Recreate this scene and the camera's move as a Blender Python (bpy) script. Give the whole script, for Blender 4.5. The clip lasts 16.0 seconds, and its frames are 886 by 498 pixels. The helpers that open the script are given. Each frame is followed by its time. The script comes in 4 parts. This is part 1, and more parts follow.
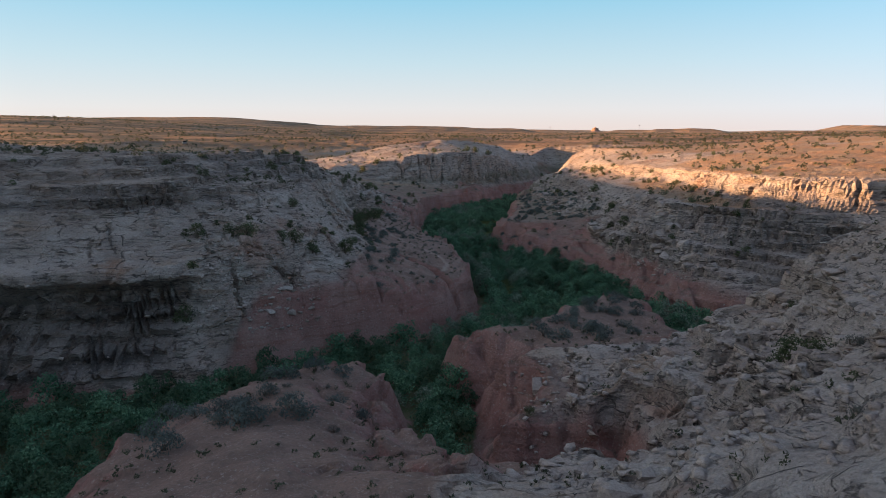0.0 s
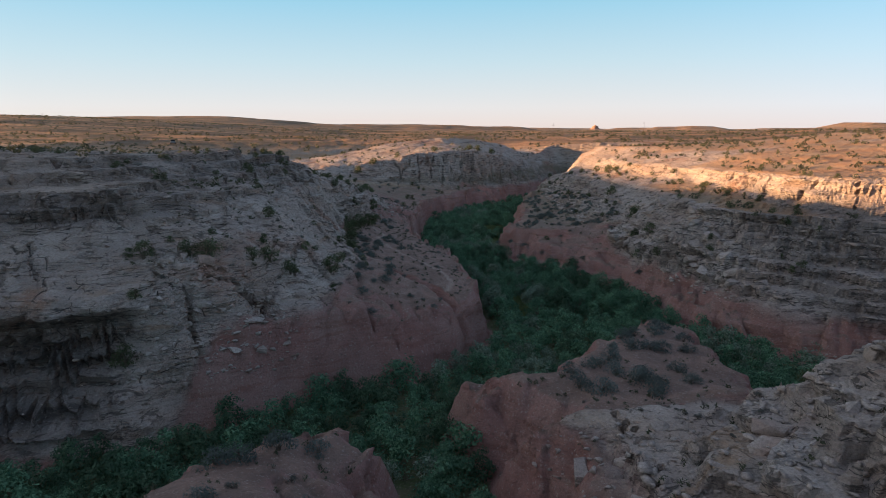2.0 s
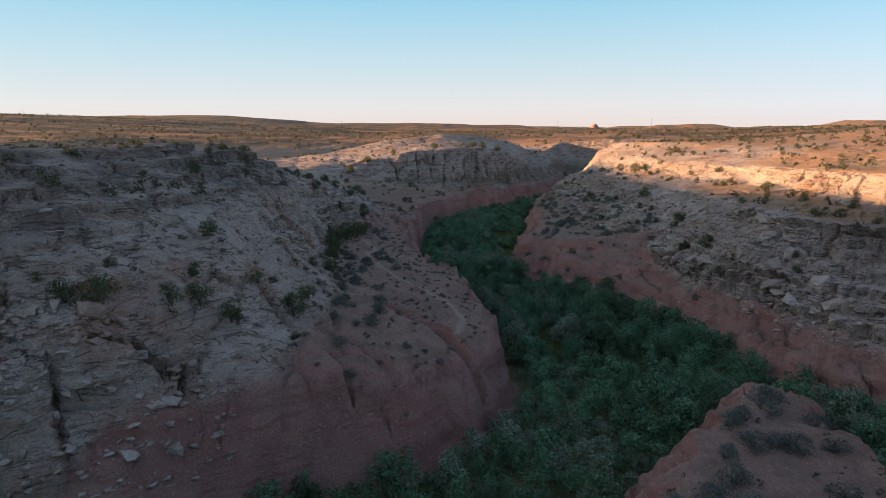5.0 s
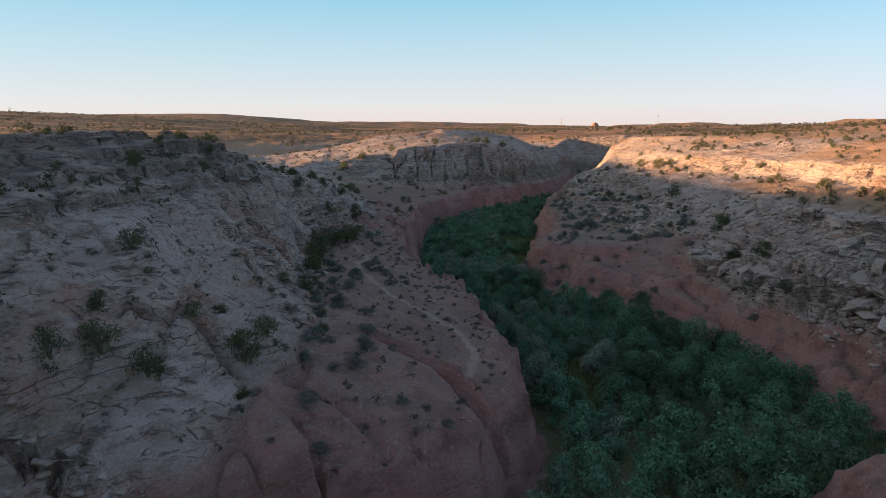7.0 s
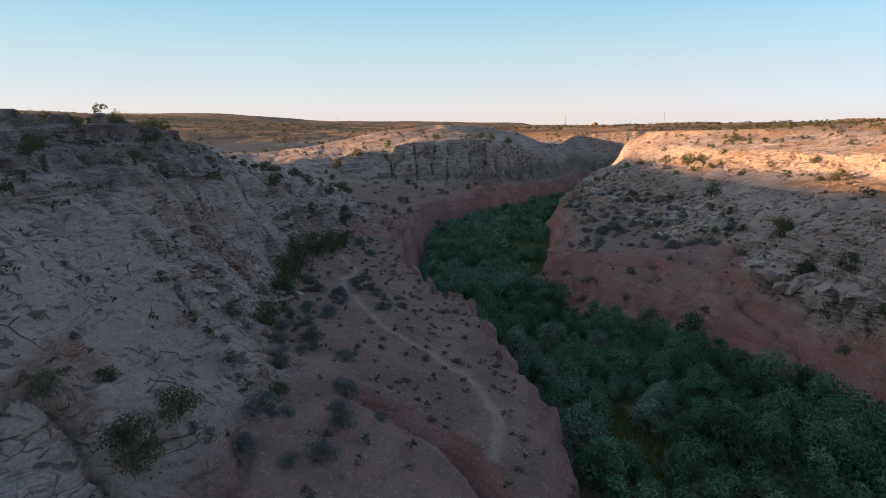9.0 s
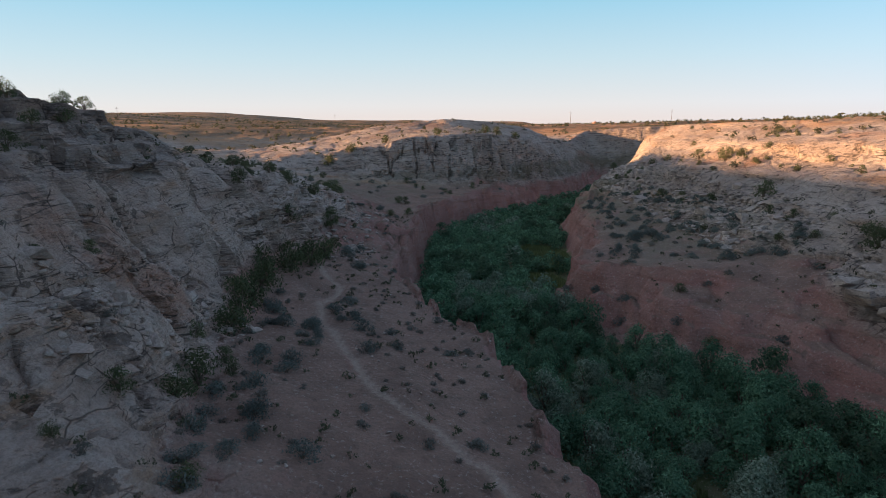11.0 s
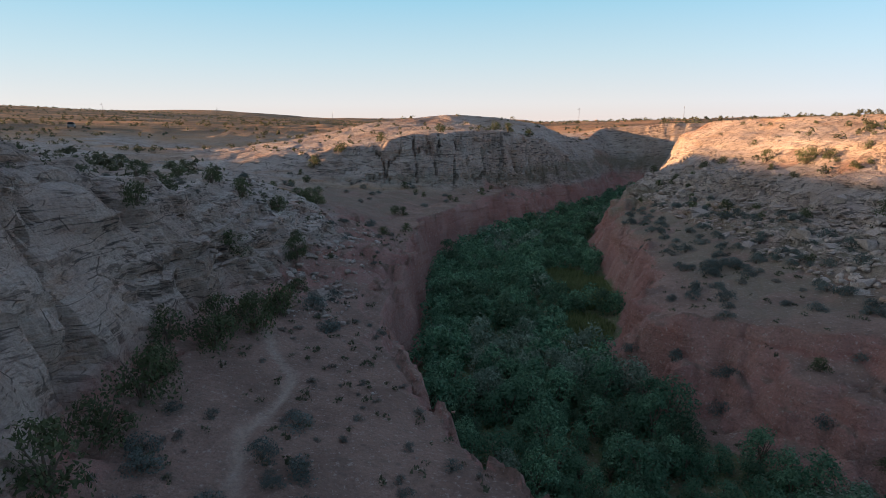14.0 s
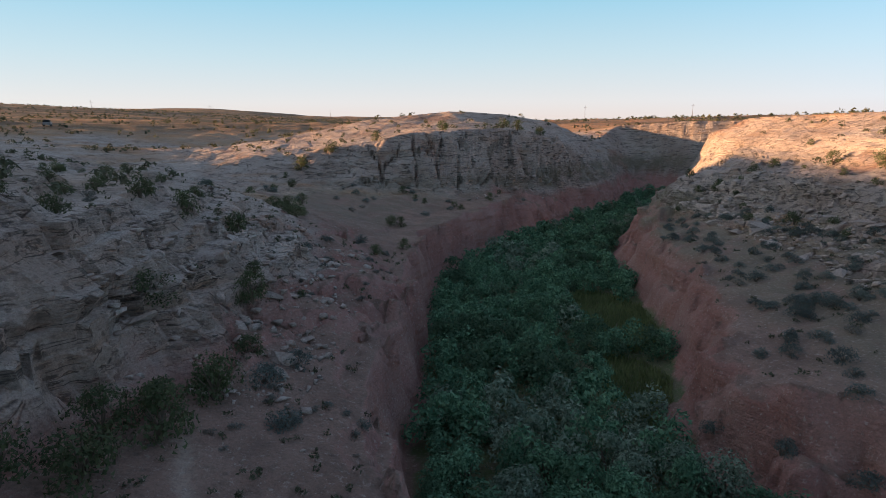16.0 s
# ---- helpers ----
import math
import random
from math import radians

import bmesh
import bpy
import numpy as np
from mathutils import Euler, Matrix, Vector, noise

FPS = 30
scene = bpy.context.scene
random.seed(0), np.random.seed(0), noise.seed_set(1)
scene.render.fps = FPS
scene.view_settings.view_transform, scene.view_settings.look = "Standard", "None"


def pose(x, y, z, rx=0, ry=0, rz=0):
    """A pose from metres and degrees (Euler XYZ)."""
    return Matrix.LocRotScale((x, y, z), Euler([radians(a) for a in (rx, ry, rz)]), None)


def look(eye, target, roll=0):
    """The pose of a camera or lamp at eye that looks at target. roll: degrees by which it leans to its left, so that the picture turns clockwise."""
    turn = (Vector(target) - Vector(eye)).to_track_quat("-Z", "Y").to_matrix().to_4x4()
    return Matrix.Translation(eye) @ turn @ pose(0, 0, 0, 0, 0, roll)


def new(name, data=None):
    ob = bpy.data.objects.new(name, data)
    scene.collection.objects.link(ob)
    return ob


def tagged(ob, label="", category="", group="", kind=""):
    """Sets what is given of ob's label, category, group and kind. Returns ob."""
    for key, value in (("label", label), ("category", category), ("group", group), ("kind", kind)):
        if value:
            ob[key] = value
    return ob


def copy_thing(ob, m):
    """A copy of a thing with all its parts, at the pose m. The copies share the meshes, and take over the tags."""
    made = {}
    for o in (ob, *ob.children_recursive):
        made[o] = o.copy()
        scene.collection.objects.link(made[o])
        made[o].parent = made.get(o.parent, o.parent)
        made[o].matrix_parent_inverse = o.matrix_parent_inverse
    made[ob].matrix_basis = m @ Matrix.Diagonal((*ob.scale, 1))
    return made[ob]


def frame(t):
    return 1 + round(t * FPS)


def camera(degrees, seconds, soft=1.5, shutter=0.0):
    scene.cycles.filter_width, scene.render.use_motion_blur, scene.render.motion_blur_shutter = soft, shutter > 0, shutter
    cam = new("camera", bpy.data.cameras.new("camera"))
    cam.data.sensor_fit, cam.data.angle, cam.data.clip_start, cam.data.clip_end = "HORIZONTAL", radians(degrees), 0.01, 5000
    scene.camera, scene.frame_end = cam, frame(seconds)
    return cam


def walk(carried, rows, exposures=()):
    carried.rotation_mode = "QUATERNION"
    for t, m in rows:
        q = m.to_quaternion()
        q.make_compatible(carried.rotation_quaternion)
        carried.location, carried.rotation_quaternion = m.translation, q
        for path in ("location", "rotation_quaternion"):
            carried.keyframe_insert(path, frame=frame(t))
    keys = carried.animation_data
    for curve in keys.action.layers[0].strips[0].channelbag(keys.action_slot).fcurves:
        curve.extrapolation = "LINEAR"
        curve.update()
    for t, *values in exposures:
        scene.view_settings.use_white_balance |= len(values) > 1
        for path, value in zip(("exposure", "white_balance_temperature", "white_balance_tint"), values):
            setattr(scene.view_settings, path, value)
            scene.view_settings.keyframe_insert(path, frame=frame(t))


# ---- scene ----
cam = camera(73.0, 16.0, 0.6)
METRES, EYE, TILT, LEAN, TURN = 60.0, 24.0, -11.42, 0.0, 0.0
ROWS = [
    (0.0, 0.0, 0.0, 0.0, -0.0, -0.0, 0.0),
    (0.5, -0.0022, 0.0481, 0.0084, -0.012, -0.037, 0.05),
    (1.0, -0.0043, 0.0965, 0.0169, -0.037, -0.081, 0.1),
    (1.5, -0.0064, 0.1452, 0.0249, -0.05, -0.106, 0.14),
    (2.0, -0.0081, 0.1939, 0.0326, -0.05, -0.137, 0.18),
    (2.5, -0.0104, 0.2428, 0.0401, -0.087, -0.156, 0.23),
    (3.0, -0.0127, 0.2919, 0.0477, -0.112, -0.174, 0.26),
    (3.5, -0.0146, 0.3412, 0.0545, -0.125, -0.187, 0.28),
    (4.0, -0.0168, 0.3906, 0.0605, -0.137, -0.187, 0.32),
    (6.5, -0.0263, 0.6368, 0.0841, -0.212, -0.287, 0.37),
    (7.0, -0.0283, 0.6864, 0.0877, -0.224, -0.299, 0.38),
    (7.5, -0.0304, 0.7362, 0.0916, -0.249, -0.305, 0.39),
    (8.0, -0.0321, 0.7856, 0.0958, -0.255, -0.299, 0.4),
    (8.5, -0.0344, 0.8352, 0.1002, -0.28, -0.305, 0.41),
    (9.0, -0.0364, 0.8844, 0.1043, -0.299, -0.293, 0.42),
    (11.5, -0.0447, 1.1292, 0.1277, -0.299, -0.343, 0.46),
    (12.0, -0.0463, 1.1777, 0.1364, -0.293, -0.361, 0.45),
    (12.5, -0.0479, 1.226, 0.1455, -0.28, -0.374, 0.44),
    (13.0, -0.0498, 1.2743, 0.1543, -0.287, -0.417, 0.44),
    (13.5, -0.0513, 1.3226, 0.163, -0.28, -0.442, 0.42),
    (14.0, -0.0533, 1.3709, 0.1716, -0.293, -0.486, 0.41),
    (14.5, -0.055, 1.4192, 0.1801, -0.305, -0.511, 0.4),
    (15.0, -0.0565, 1.4675, 0.1885, -0.293, -0.536, 0.4),
    (15.5, -0.0583, 1.5156, 0.1974, -0.299, -0.586, 0.38),
    (16.0, -0.0603, 1.5641, 0.2059, -0.305, -0.604, 0.4),
]
walk(cam, [(t, pose(0, 0, EYE, TILT, LEAN, TURN) @ pose(METRES * x, METRES * y, METRES * z, 90 + pitch, roll, yaw)) for t, x, y, z, yaw, pitch, roll in ROWS], [(0.0, 2.0), (16.0, 2.0)])

# ---- light ----
SUN_AZ = (-0.997, 0.06)         # horizontal way to the sun, low in the west
SUN_EL = radians(4.8)
world = bpy.data.worlds.new("world")
scene.world = world
world.use_nodes = True
wt = world.node_tree
sky = wt.nodes.new("ShaderNodeTexSky")
sky.sky_type = "NISHITA"
sky.sun_disc = False
sky.sun_elevation = SUN_EL
sky.sun_rotation = math.atan2(SUN_AZ[0], SUN_AZ[1])
sky.altitude, sky.air_density, sky.dust_density, sky.ozone_density = 1300, 1.0, 0.3, 2.0
wt.links.new(sky.outputs[0], wt.nodes["Background"].inputs[0])
wt.nodes["Background"].inputs[1].default_value = 0.004
# the clear evening sky: pale and faintly pink at the skyline, blue above
way = wt.nodes.new("ShaderNodeSeparateXYZ")
wt.links.new(wt.nodes.new("ShaderNodeTexCoord").outputs["Generated"], way.inputs[0])
ramp = wt.nodes.new("ShaderNodeValToRGB")
wt.links.new(way.outputs[2], ramp.inputs[0])
stops = ((0.0, (0.80, 0.70, 0.68)), (0.03, (0.77, 0.755, 0.77)), (0.1, (0.56, 0.72, 0.80)), (0.21, (0.275, 0.605, 0.80)), (0.4, (0.245, 0.36, 0.52)), (1.0, (0.195, 0.25, 0.375)))
ramp.color_ramp.elements[0].color, ramp.color_ramp.elements[1].color = (*stops[0][1], 1), (*stops[-1][1], 1)
for at, colour in stops[1:-1]:
    ramp.color_ramp.elements.new(at).color = (*colour, 1)
glow = wt.nodes.new("ShaderNodeBackground")
# warmer and brighter towards the sun, bluer away from it
side = wt.nodes.new("ShaderNodeVectorMath")
side.operation = "DOT_PRODUCT"
wt.links.new(way.inputs[0].links[0].from_socket, side.inputs[0])
side.inputs[1].default_value = (SUN_AZ[0], SUN_AZ[1], 0)


def world_range(value, a, b, lo, hi):
    n = wt.nodes.new("ShaderNodeMapRange")
    n.interpolation_type = "SMOOTHSTEP"
    wt.links.new(value, n.inputs[0])
    for k, q in zip((1, 2, 3, 4), (a, b, lo, hi)):
        n.inputs[k].default_value = q
    return n.outputs[0]


def world_mix(f, a, colour, mode):
    n = wt.nodes.new("ShaderNodeMix")
    n.data_type, n.blend_type = "RGBA", mode
    wt.links.new(f, n.inputs[0])
    wt.links.new(a, n.inputs[6])
    n.inputs[7].default_value = (*colour, 1)
    return n.outputs[2]


tint = world_mix(world_range(side.outputs["Value"], -0.1, -1.0, 0, 1), ramp.outputs[0], (0.98, 1.09, 1.22), "MULTIPLY")
tint = world_mix(world_range(side.outputs["Value"], 0.6, 1.0, 0, 1), tint, (1.05, 0.9, 0.7), "ADD")
wt.links.new(tint, glow.inputs[0])
glow.inputs[1].default_value = 0.252
both = wt.nodes.new("ShaderNodeAddShader")
wt.links.new(wt.nodes["Background"].outputs[0], both.inputs[0])
wt.links.new(glow.outputs[0], both.inputs[1])
wt.links.new(both.outputs[0], wt.nodes["World Output"].inputs[0])
sun = new("sun", bpy.data.lights.new("sun", "SUN"))
sun.data.energy, sun.data.angle, sun.data.color = 4.1, radians(0.6), (1.0, 0.575, 0.275)
_l = math.hypot(*SUN_AZ)
sun.matrix_basis = look((-300, 60, 90), (-300 - SUN_AZ[0] / _l * math.cos(SUN_EL), 60 - SUN_AZ[1] / _l * math.cos(SUN_EL), 90 - math.sin(SUN_EL)))


# ---- noise in numpy ----
def hash2(ix, iy, seed=0):
    h = (ix.astype(np.int64) * 374761393 + iy.astype(np.int64) * 668265263 + seed * 974711 + 12345) & 0xFFFFFFFF
    h = ((h ^ (h >> 13)) * 1274126177) & 0xFFFFFFFF
    h = ((h ^ (h >> 15)) * 2246822519) & 0xFFFFFFFF
    return ((h ^ (h >> 16)) & 0xFFFFFF) / float(0xFFFFFF)


def vnoise(x, y, seed=0):
    """Value noise, -1 to 1."""
    ix, iy = np.floor(x), np.floor(y)
    fx, fy = x - ix, y - iy
    fx, fy = fx * fx * (3 - 2 * fx), fy * fy * (3 - 2 * fy)
    a, b = hash2(ix, iy, seed), hash2(ix + 1, iy, seed)
    c, d = hash2(ix, iy + 1, seed), hash2(ix + 1, iy + 1, seed)
    return 2 * ((a * (1 - fx) + b * fx) * (1 - fy) + (c * (1 - fx) + d * fx) * fy) - 1


def fbm(x, y, octaves=4, seed=0):
    total, amp = 0, 1.0
    for k in range(octaves):
        total = total + amp * vnoise(x * 2 ** k + 17.3 * k, y * 2 ** k - 9.1 * k, seed + k)
        amp *= 0.5
    return total / 1.9


def cells(x, y, seed=0):
    """Worley cells: distance to the nearest border, and a random value for each cell."""
    ix, iy = np.floor(x), np.floor(y)
    d1, d2, v = np.full(x.shape, 9.0), np.full(x.shape, 9.0), np.zeros(x.shape)
    for dx in (-1, 0, 1):
        for dy in (-1, 0, 1):
            cx, cy = ix + dx, iy + dy
            d = np.hypot(cx + hash2(cx, cy, seed) - x, cy + hash2(cx, cy, seed + 5) - y)
            near = d < d1
            d2 = np.where(near, d1, np.minimum(d2, d))
            v = np.where(near, hash2(cx, cy, seed + 9), v)
            d1 = np.where(near, d, d1)
    return d2 - d1, v


def smooth(a, b, x):
    t = np.clip((x - a) / (b - a), 0, 1)
    return t * t * (3 - 2 * t)


# ---- plan of the canyon: break lines of the land, (x, y, z) ----
LEFT_FOOT = [(-95, 32), (-60, 44), (-42, 47), (-30, 48.5), (-22, 51.5), (-17, 55), (-13, 59.5), (-8, 62), (-3, 63.5), (0.5, 67), (4, 71.5),
             (5.8, 77), (5.3, 83), (3.9, 90), (2.9, 98), (1.0, 102.5), (-0.8, 106), (-2.5, 110), (-4, 115), (-5, 121), (-5, 130), (-4.5, 140),
             (-4.2, 150), (-3, 160), (2.5, 172), (9.5, 185), (22, 204), (32, 216), (38.5, 228), (47, 243), (60, 238.5), (85, 234.5), (130, 232)]
RIGHT_FOOT = [(130, 224), (85, 228), (62, 227), (48, 214), (36, 202), (22, 180), (18, 167), (15.5, 147), (14, 137), (9.3, 125), (9.6, 119), (11.5, 113.5),
              (15, 108.5), (21.5, 101), (24.5, 95), (26.2, 88), (27.4, 80), (29, 74.5), (33.5, 68), (42, 64.5), (60, 60), (80, 58)]
SPUR_FOOT = [(80, 52), (60, 52), (42, 54), (33, 56.5), (25, 56.5), (24.5, 62), (26.8, 67.4), (25.8, 70.6), (22.6, 72.8), (17, 68.6), (12, 63), (6, 57), (0.3, 56.5),
             (-0.3, 53), (2, 50), (3.3, 45), (2.2, 40), (1, 36), (0, 33), (-1.8, 35), (-2, 41), (-2.8, 46), (-7, 47.5), (-13, 44.5), (-17.5, 40.5),
             (-19.5, 34), (-22, 26), (-32, 18), (-60, 8), (-95, 0)]
LINES = {}
LINES["left_terrace_edge"] = [(-19.5, 55.5, 4.6), (-14.5, 60.6, 6.6), (-12, 62, 7), (-7, 65.5, 6.4), (-2.5, 67.5, 5.6), (0, 71.5, 5.6), (2.6, 77, 5.2), (3, 83, 5.3), (1.7, 89, 5.5),
    (0.6, 96, 5.5), (-0.3, 100.3, 5.5), (-2, 103.5, 5.5), (-3.4, 107.5, 5.5), (-4.6, 111.6, 5.5), (-6, 116, 5.5), (-6.7, 121, 5.4), (-6.9, 130, 5), (-6.1, 140, 5.1),
    (-5.6, 150, 4.6), (-5, 161, 4.2), (0.5, 174, 3.8), (7.5, 187, 3.4), (20.5, 206, 3)]
LINES["left_cliff_foot"] = [(-90, 42, 1.5), (-60, 46, 1.5), (-42, 48.4, 1.6), (-31, 49.2, 2), (-24, 52.6, 5), (-18.5, 57, 7), (-13.5, 62, 8.2), (-10.8, 67, 8.3), (-9.4, 75, 8.4),
    (-9.9, 81, 8.2), (-12.5, 88, 8), (-14, 96, 7.8), (-15, 105, 7.6), (-16.6, 110, 7.4), (-14.6, 117, 7.2), (-12.2, 123, 6.8), (-8.8, 130, 6.3), (-7.6, 137, 6.4),
    (-11.5, 144, 7.2), (-16, 152, 8.3), (-24, 162, 8.8), (-36, 176, 9.3)]
LINES["left_cliff_ledge"] = [(-60, 51.4, 11), (-42, 53.4, 11), (-29, 53.2, 11.3), (-22.3, 56, 11.5), (-18.3, 62, 12), (-15.5, 70, 12.3), (-14.6, 80, 12), (-16, 90, 12), (-17, 100, 11.5),
    (-18, 110, 11.8), (-16.6, 118, 10.6), (-15.5, 125, 9.8), (-14.5, 133, 9.8), (-17, 142, 10), (-23, 152, 10.5), (-37, 170, 11)]
LINES["left_cliff_top"] = [(-60, 56, 18), (-42, 60, 18), (-29, 61, 18), (-26, 68, 17.6), (-22, 78, 17), (-19.5, 88, 16.8), (-19.6, 98, 16.2), (-19.6, 110, 15.2), (-19.3, 117, 13.9),
    (-20, 126, 13.6), (-22, 136, 13), (-28, 150, 12.5), (-42, 165, 12.5)]
LINES["left_plateau"] = [(-70, 68, 23), (-50, 70, 21.2), (-37, 71, 20.6), (-32, 80, 20.4), (-28, 90, 20.6), (-26, 98, 20.3), (-25.4, 106, 19.4), (-26.5, 117, 16.3), (-32, 130, 14.8),
    (-45, 145, 14.4), (-70, 165, 14.5)]
LINES["left_upland"] = [(-98, 75, 25), (-96, 95, 23), (-101, 120, 22.2), (-114, 145, 20.8), (-123, 165, 19.4), (-126, 178, 18.2), (-123, 191, 17.2), (-122, 205, 16.6), (-125, 250, 16.5)]
LINES["left_flat"] = [(-58, 84, 20.4), (-72, 108, 19.8), (-92, 138, 19.4), (-110, 160, 18.6)]
LINES["west_ridge"] = [(-105, -40, 33), (-105, 0, 33), (-102, 45, 31.5), (-100, 62, 28), (-99, 74, 25.4)]
LINES["far_meadow"] = [(-12, 150, 6.6), (-11, 165, 6), (-6, 176, 5.6), (3, 189, 5), (15, 203, 4.4)]
LINES["mound_foot"] = [(-38, 183, 9.6), (-22, 187, 8), (-10, 190, 7), (0, 194, 6.6), (10, 200.5, 6.2), (19, 209, 5.6), (27, 217.5, 5.2)]
LINES["mound_shoulder"] = [(-40, 189, 11.2), (-32, 192, 12), (-20, 194.5, 13.8), (-9, 195.5, 15.6), (0, 199, 16.4), (10, 205.5, 16.2), (20, 215, 14.4), (27, 223, 11)]
LINES["mound_crest"] = [(-58, 190, 10.6), (-44, 203, 12), (-33, 218, 14.8), (-21, 225, 17.8), (-10, 228, 19), (-1, 230, 19.8), (12, 232, 19), (22, 230, 17), (29, 230, 14.2),
    (34, 231, 11.5)]
LINES["behind_mound"] = [(-75, 232, 11.5), (-50, 245, 10.5), (-25, 262, 10), (0, 275, 11), (25, 275, 12)]
LINES["far_wall_foot"] = [(40, 240, 4), (46.5, 247.5, 3.5), (60, 243, 3.5), (85, 238.5, 3.5), (128, 236, 3.5)]
LINES["far_wall_top"] = [(36, 244, 13.2), (43.5, 255, 16.4), (61, 249.5, 17.3), (86, 243.5, 17.4), (126, 241, 18)]
LINES["right_back_rim"] = [(40.5, 189.5, 15.6), (43, 199, 15.6), (53, 207, 16), (66, 215, 16.5), (92, 217, 16.5), (130, 213, 17)]
LINES["right_upland"] = [(100, 60, 23), (102, 120, 22.8), (106, 180, 21.5), (112, 200, 20)]
LINES["right_bank_edge"] = [(24, 178, 4.6), (20.5, 166, 5), (17.8, 150, 5.6), (16.2, 140, 5.2), (14.6, 131, 5), (11.2, 122.5, 4.6), (14.6, 117.6, 5.6), (19, 114.4, 6), (26, 113.4, 6.3),
    (31, 110, 6.6)]
LINES["right_bank_low"] = [(13, 118, 3.3), (15.6, 113, 3.6), (20.4, 108, 3.8), (26, 102, 4), (28.2, 93, 4), (29.8, 85, 4.2), (31, 78, 4.4), (35, 72, 4.6), (44, 68, 4.6),
    (60, 64, 4.6)]
LINES["right_terrace"] = [(24, 164, 7.4), (22, 150, 6.8), (22.6, 140, 6.5), (23, 131, 6.4), (24.5, 122, 6.5), (28.5, 117, 7.1)]
LINES["right_talus_top"] = [(27, 167, 9.9), (29, 158, 9.6), (31, 148, 9), (31.6, 139, 8.8), (31, 130, 8.9), (31.6, 120, 9.4), (31.5, 110, 9.6), (30.8, 100, 9.4), (33, 92, 9),
    (36, 86, 9), (40, 79, 8.6), (46, 73.5, 8.2), (60, 69, 8)]
LINES["right_bench"] = [(31, 179, 10), (28.5, 169, 11.2), (31.6, 160, 11.8), (34, 150, 12), (35, 140, 12.1), (36, 130, 12.4), (36.6, 118, 12.6), (36.6, 108, 12.8), (36.4, 98, 12.8),
    (38, 91, 12.8), (42, 84.5, 12.8), (48, 78, 12.4), (60, 73, 12)]
LINES["right_rim_foot"] = [(33.5, 177.5, 11.6), (36, 160, 13), (37.4, 150, 13.4), (40, 140, 13.5), (43, 125, 13.9), (44.6, 112, 14), (43.6, 100, 14), (43.8, 90, 13.8), (47.4, 83, 13.6),
    (55.6, 77.4, 13.4), (70, 74, 13)]
LINES["right_rim"] = [(38, 181, 15.2), (39, 173, 15.3), (40.2, 161, 15.5), (40.4, 150, 15.7), (42.8, 140, 15.9), (45.4, 125, 16), (46.6, 112, 16.6), (45.4, 100, 16.8), (45.4, 91.4, 17),
    (48.4, 84.6, 17.3), (56, 79.4, 17.6), (70, 76.5, 18)]
LINES["right_plateau"] = [(45, 191, 17.7), (49, 172, 18.4), (54, 155, 18.6), (57, 135, 18.4), (60, 115, 18.4), (60, 100, 18.4), (68, 90, 18.8)]
LINES["spur_rim"] = [(1.2, 54.3, 4.3), (2.3, 51.5, 6.3), (4.6, 49.5, 6.9), (8, 53, 6.6), (13, 59.4, 6), (17.5, 65.6, 5.4), (22.4, 70.2, 4.3), (24.4, 67.6, 3.8), (22.3, 62, 4.6),
    (22, 57, 5.4)]
LINES["spur_back"] = [(5, 44, 6.6), (9, 45, 6.8), (13, 47.5, 6.5), (18, 49, 6), (22.5, 49.5, 5.8), (27, 51, 5.8), (36, 50, 6.4), (60, 48, 7.5)]
LINES["near_bluff_rim"] = [(3.2, 34, 5.6), (5, 34.5, 6.6), (8, 34.8, 7.1), (12, 36.2, 7.8), (17, 41, 8.2), (21.5, 44.6, 8.8)]
LINES["near_bluff_foot"] = [(2.2, 32.2, 1), (5, 32.2, 1.8), (8, 32.4, 2.6), (11, 33.2, 3.6)]
LINES["near_gully"] = [(0.6, 31.5, 1), (3, 30.4, 2), (7, 30.2, 3), (10.6, 30.8, 4)]
LINES["near_bluff_back"] = [(0.6, 27.5, 6.8), (4, 26.5, 7.6), (7, 26.3, 8.3), (10, 26.6, 8.9), (13, 29.4, 8.8), (15, 32.6, 9), (16.5, 36, 9.2)]
LINES["near_slope"] = [(10, 19.4, 12.5), (15.6, 22.2, 14), (18.2, 31.4, 11.6), (21, 36.5, 11.6), (22.3, 41.5, 11.6)]
LINES["near_outcrop"] = [(17, 14, 17.6), (20, 22, 17.2), (22, 31, 14.8), (23.3, 36, 15.6), (24.5, 40.4, 15.7), (27.5, 37.6, 19), (36, 34, 20.6), (60, 32, 21)]
LINES["near_outcrop_back"] = [(25, 47, 9.6), (30, 46, 12), (40, 44.5, 13.5), (60, 42, 14)]
LINES["knob_rim"] = [(-18.3, 26, 8.2), (-17.4, 30.5, 7.3), (-16, 36.5, 6.6), (-14, 40, 6.4), (-11, 42.4, 6.3), (-6.5, 44.8, 6), (-4.4, 43.8, 5.2), (-3.8, 38, 5), (-2.4, 33, 6.2),
    (0.6, 29, 6.8)]
LINES["knob_top"] = [(-14, 31, 8.3), (-8, 31, 8.8), (-8, 37, 7.4)]
LINES["near_ground"] = [(-30, 8, 12), (-15, 20, 10), (-8, 22, 10.3), (3, 20, 11), (4, 12, 12.6), (-10, 8, 12.5)]
LINES["start_ground"] = [(-60, -10, 15), (-20, -8, 14), (0, -8, 14.5), (16, 0, 17), (40, 5, 21)]
X0, X1, Y0, Y1 = -136, 152, -40, 320


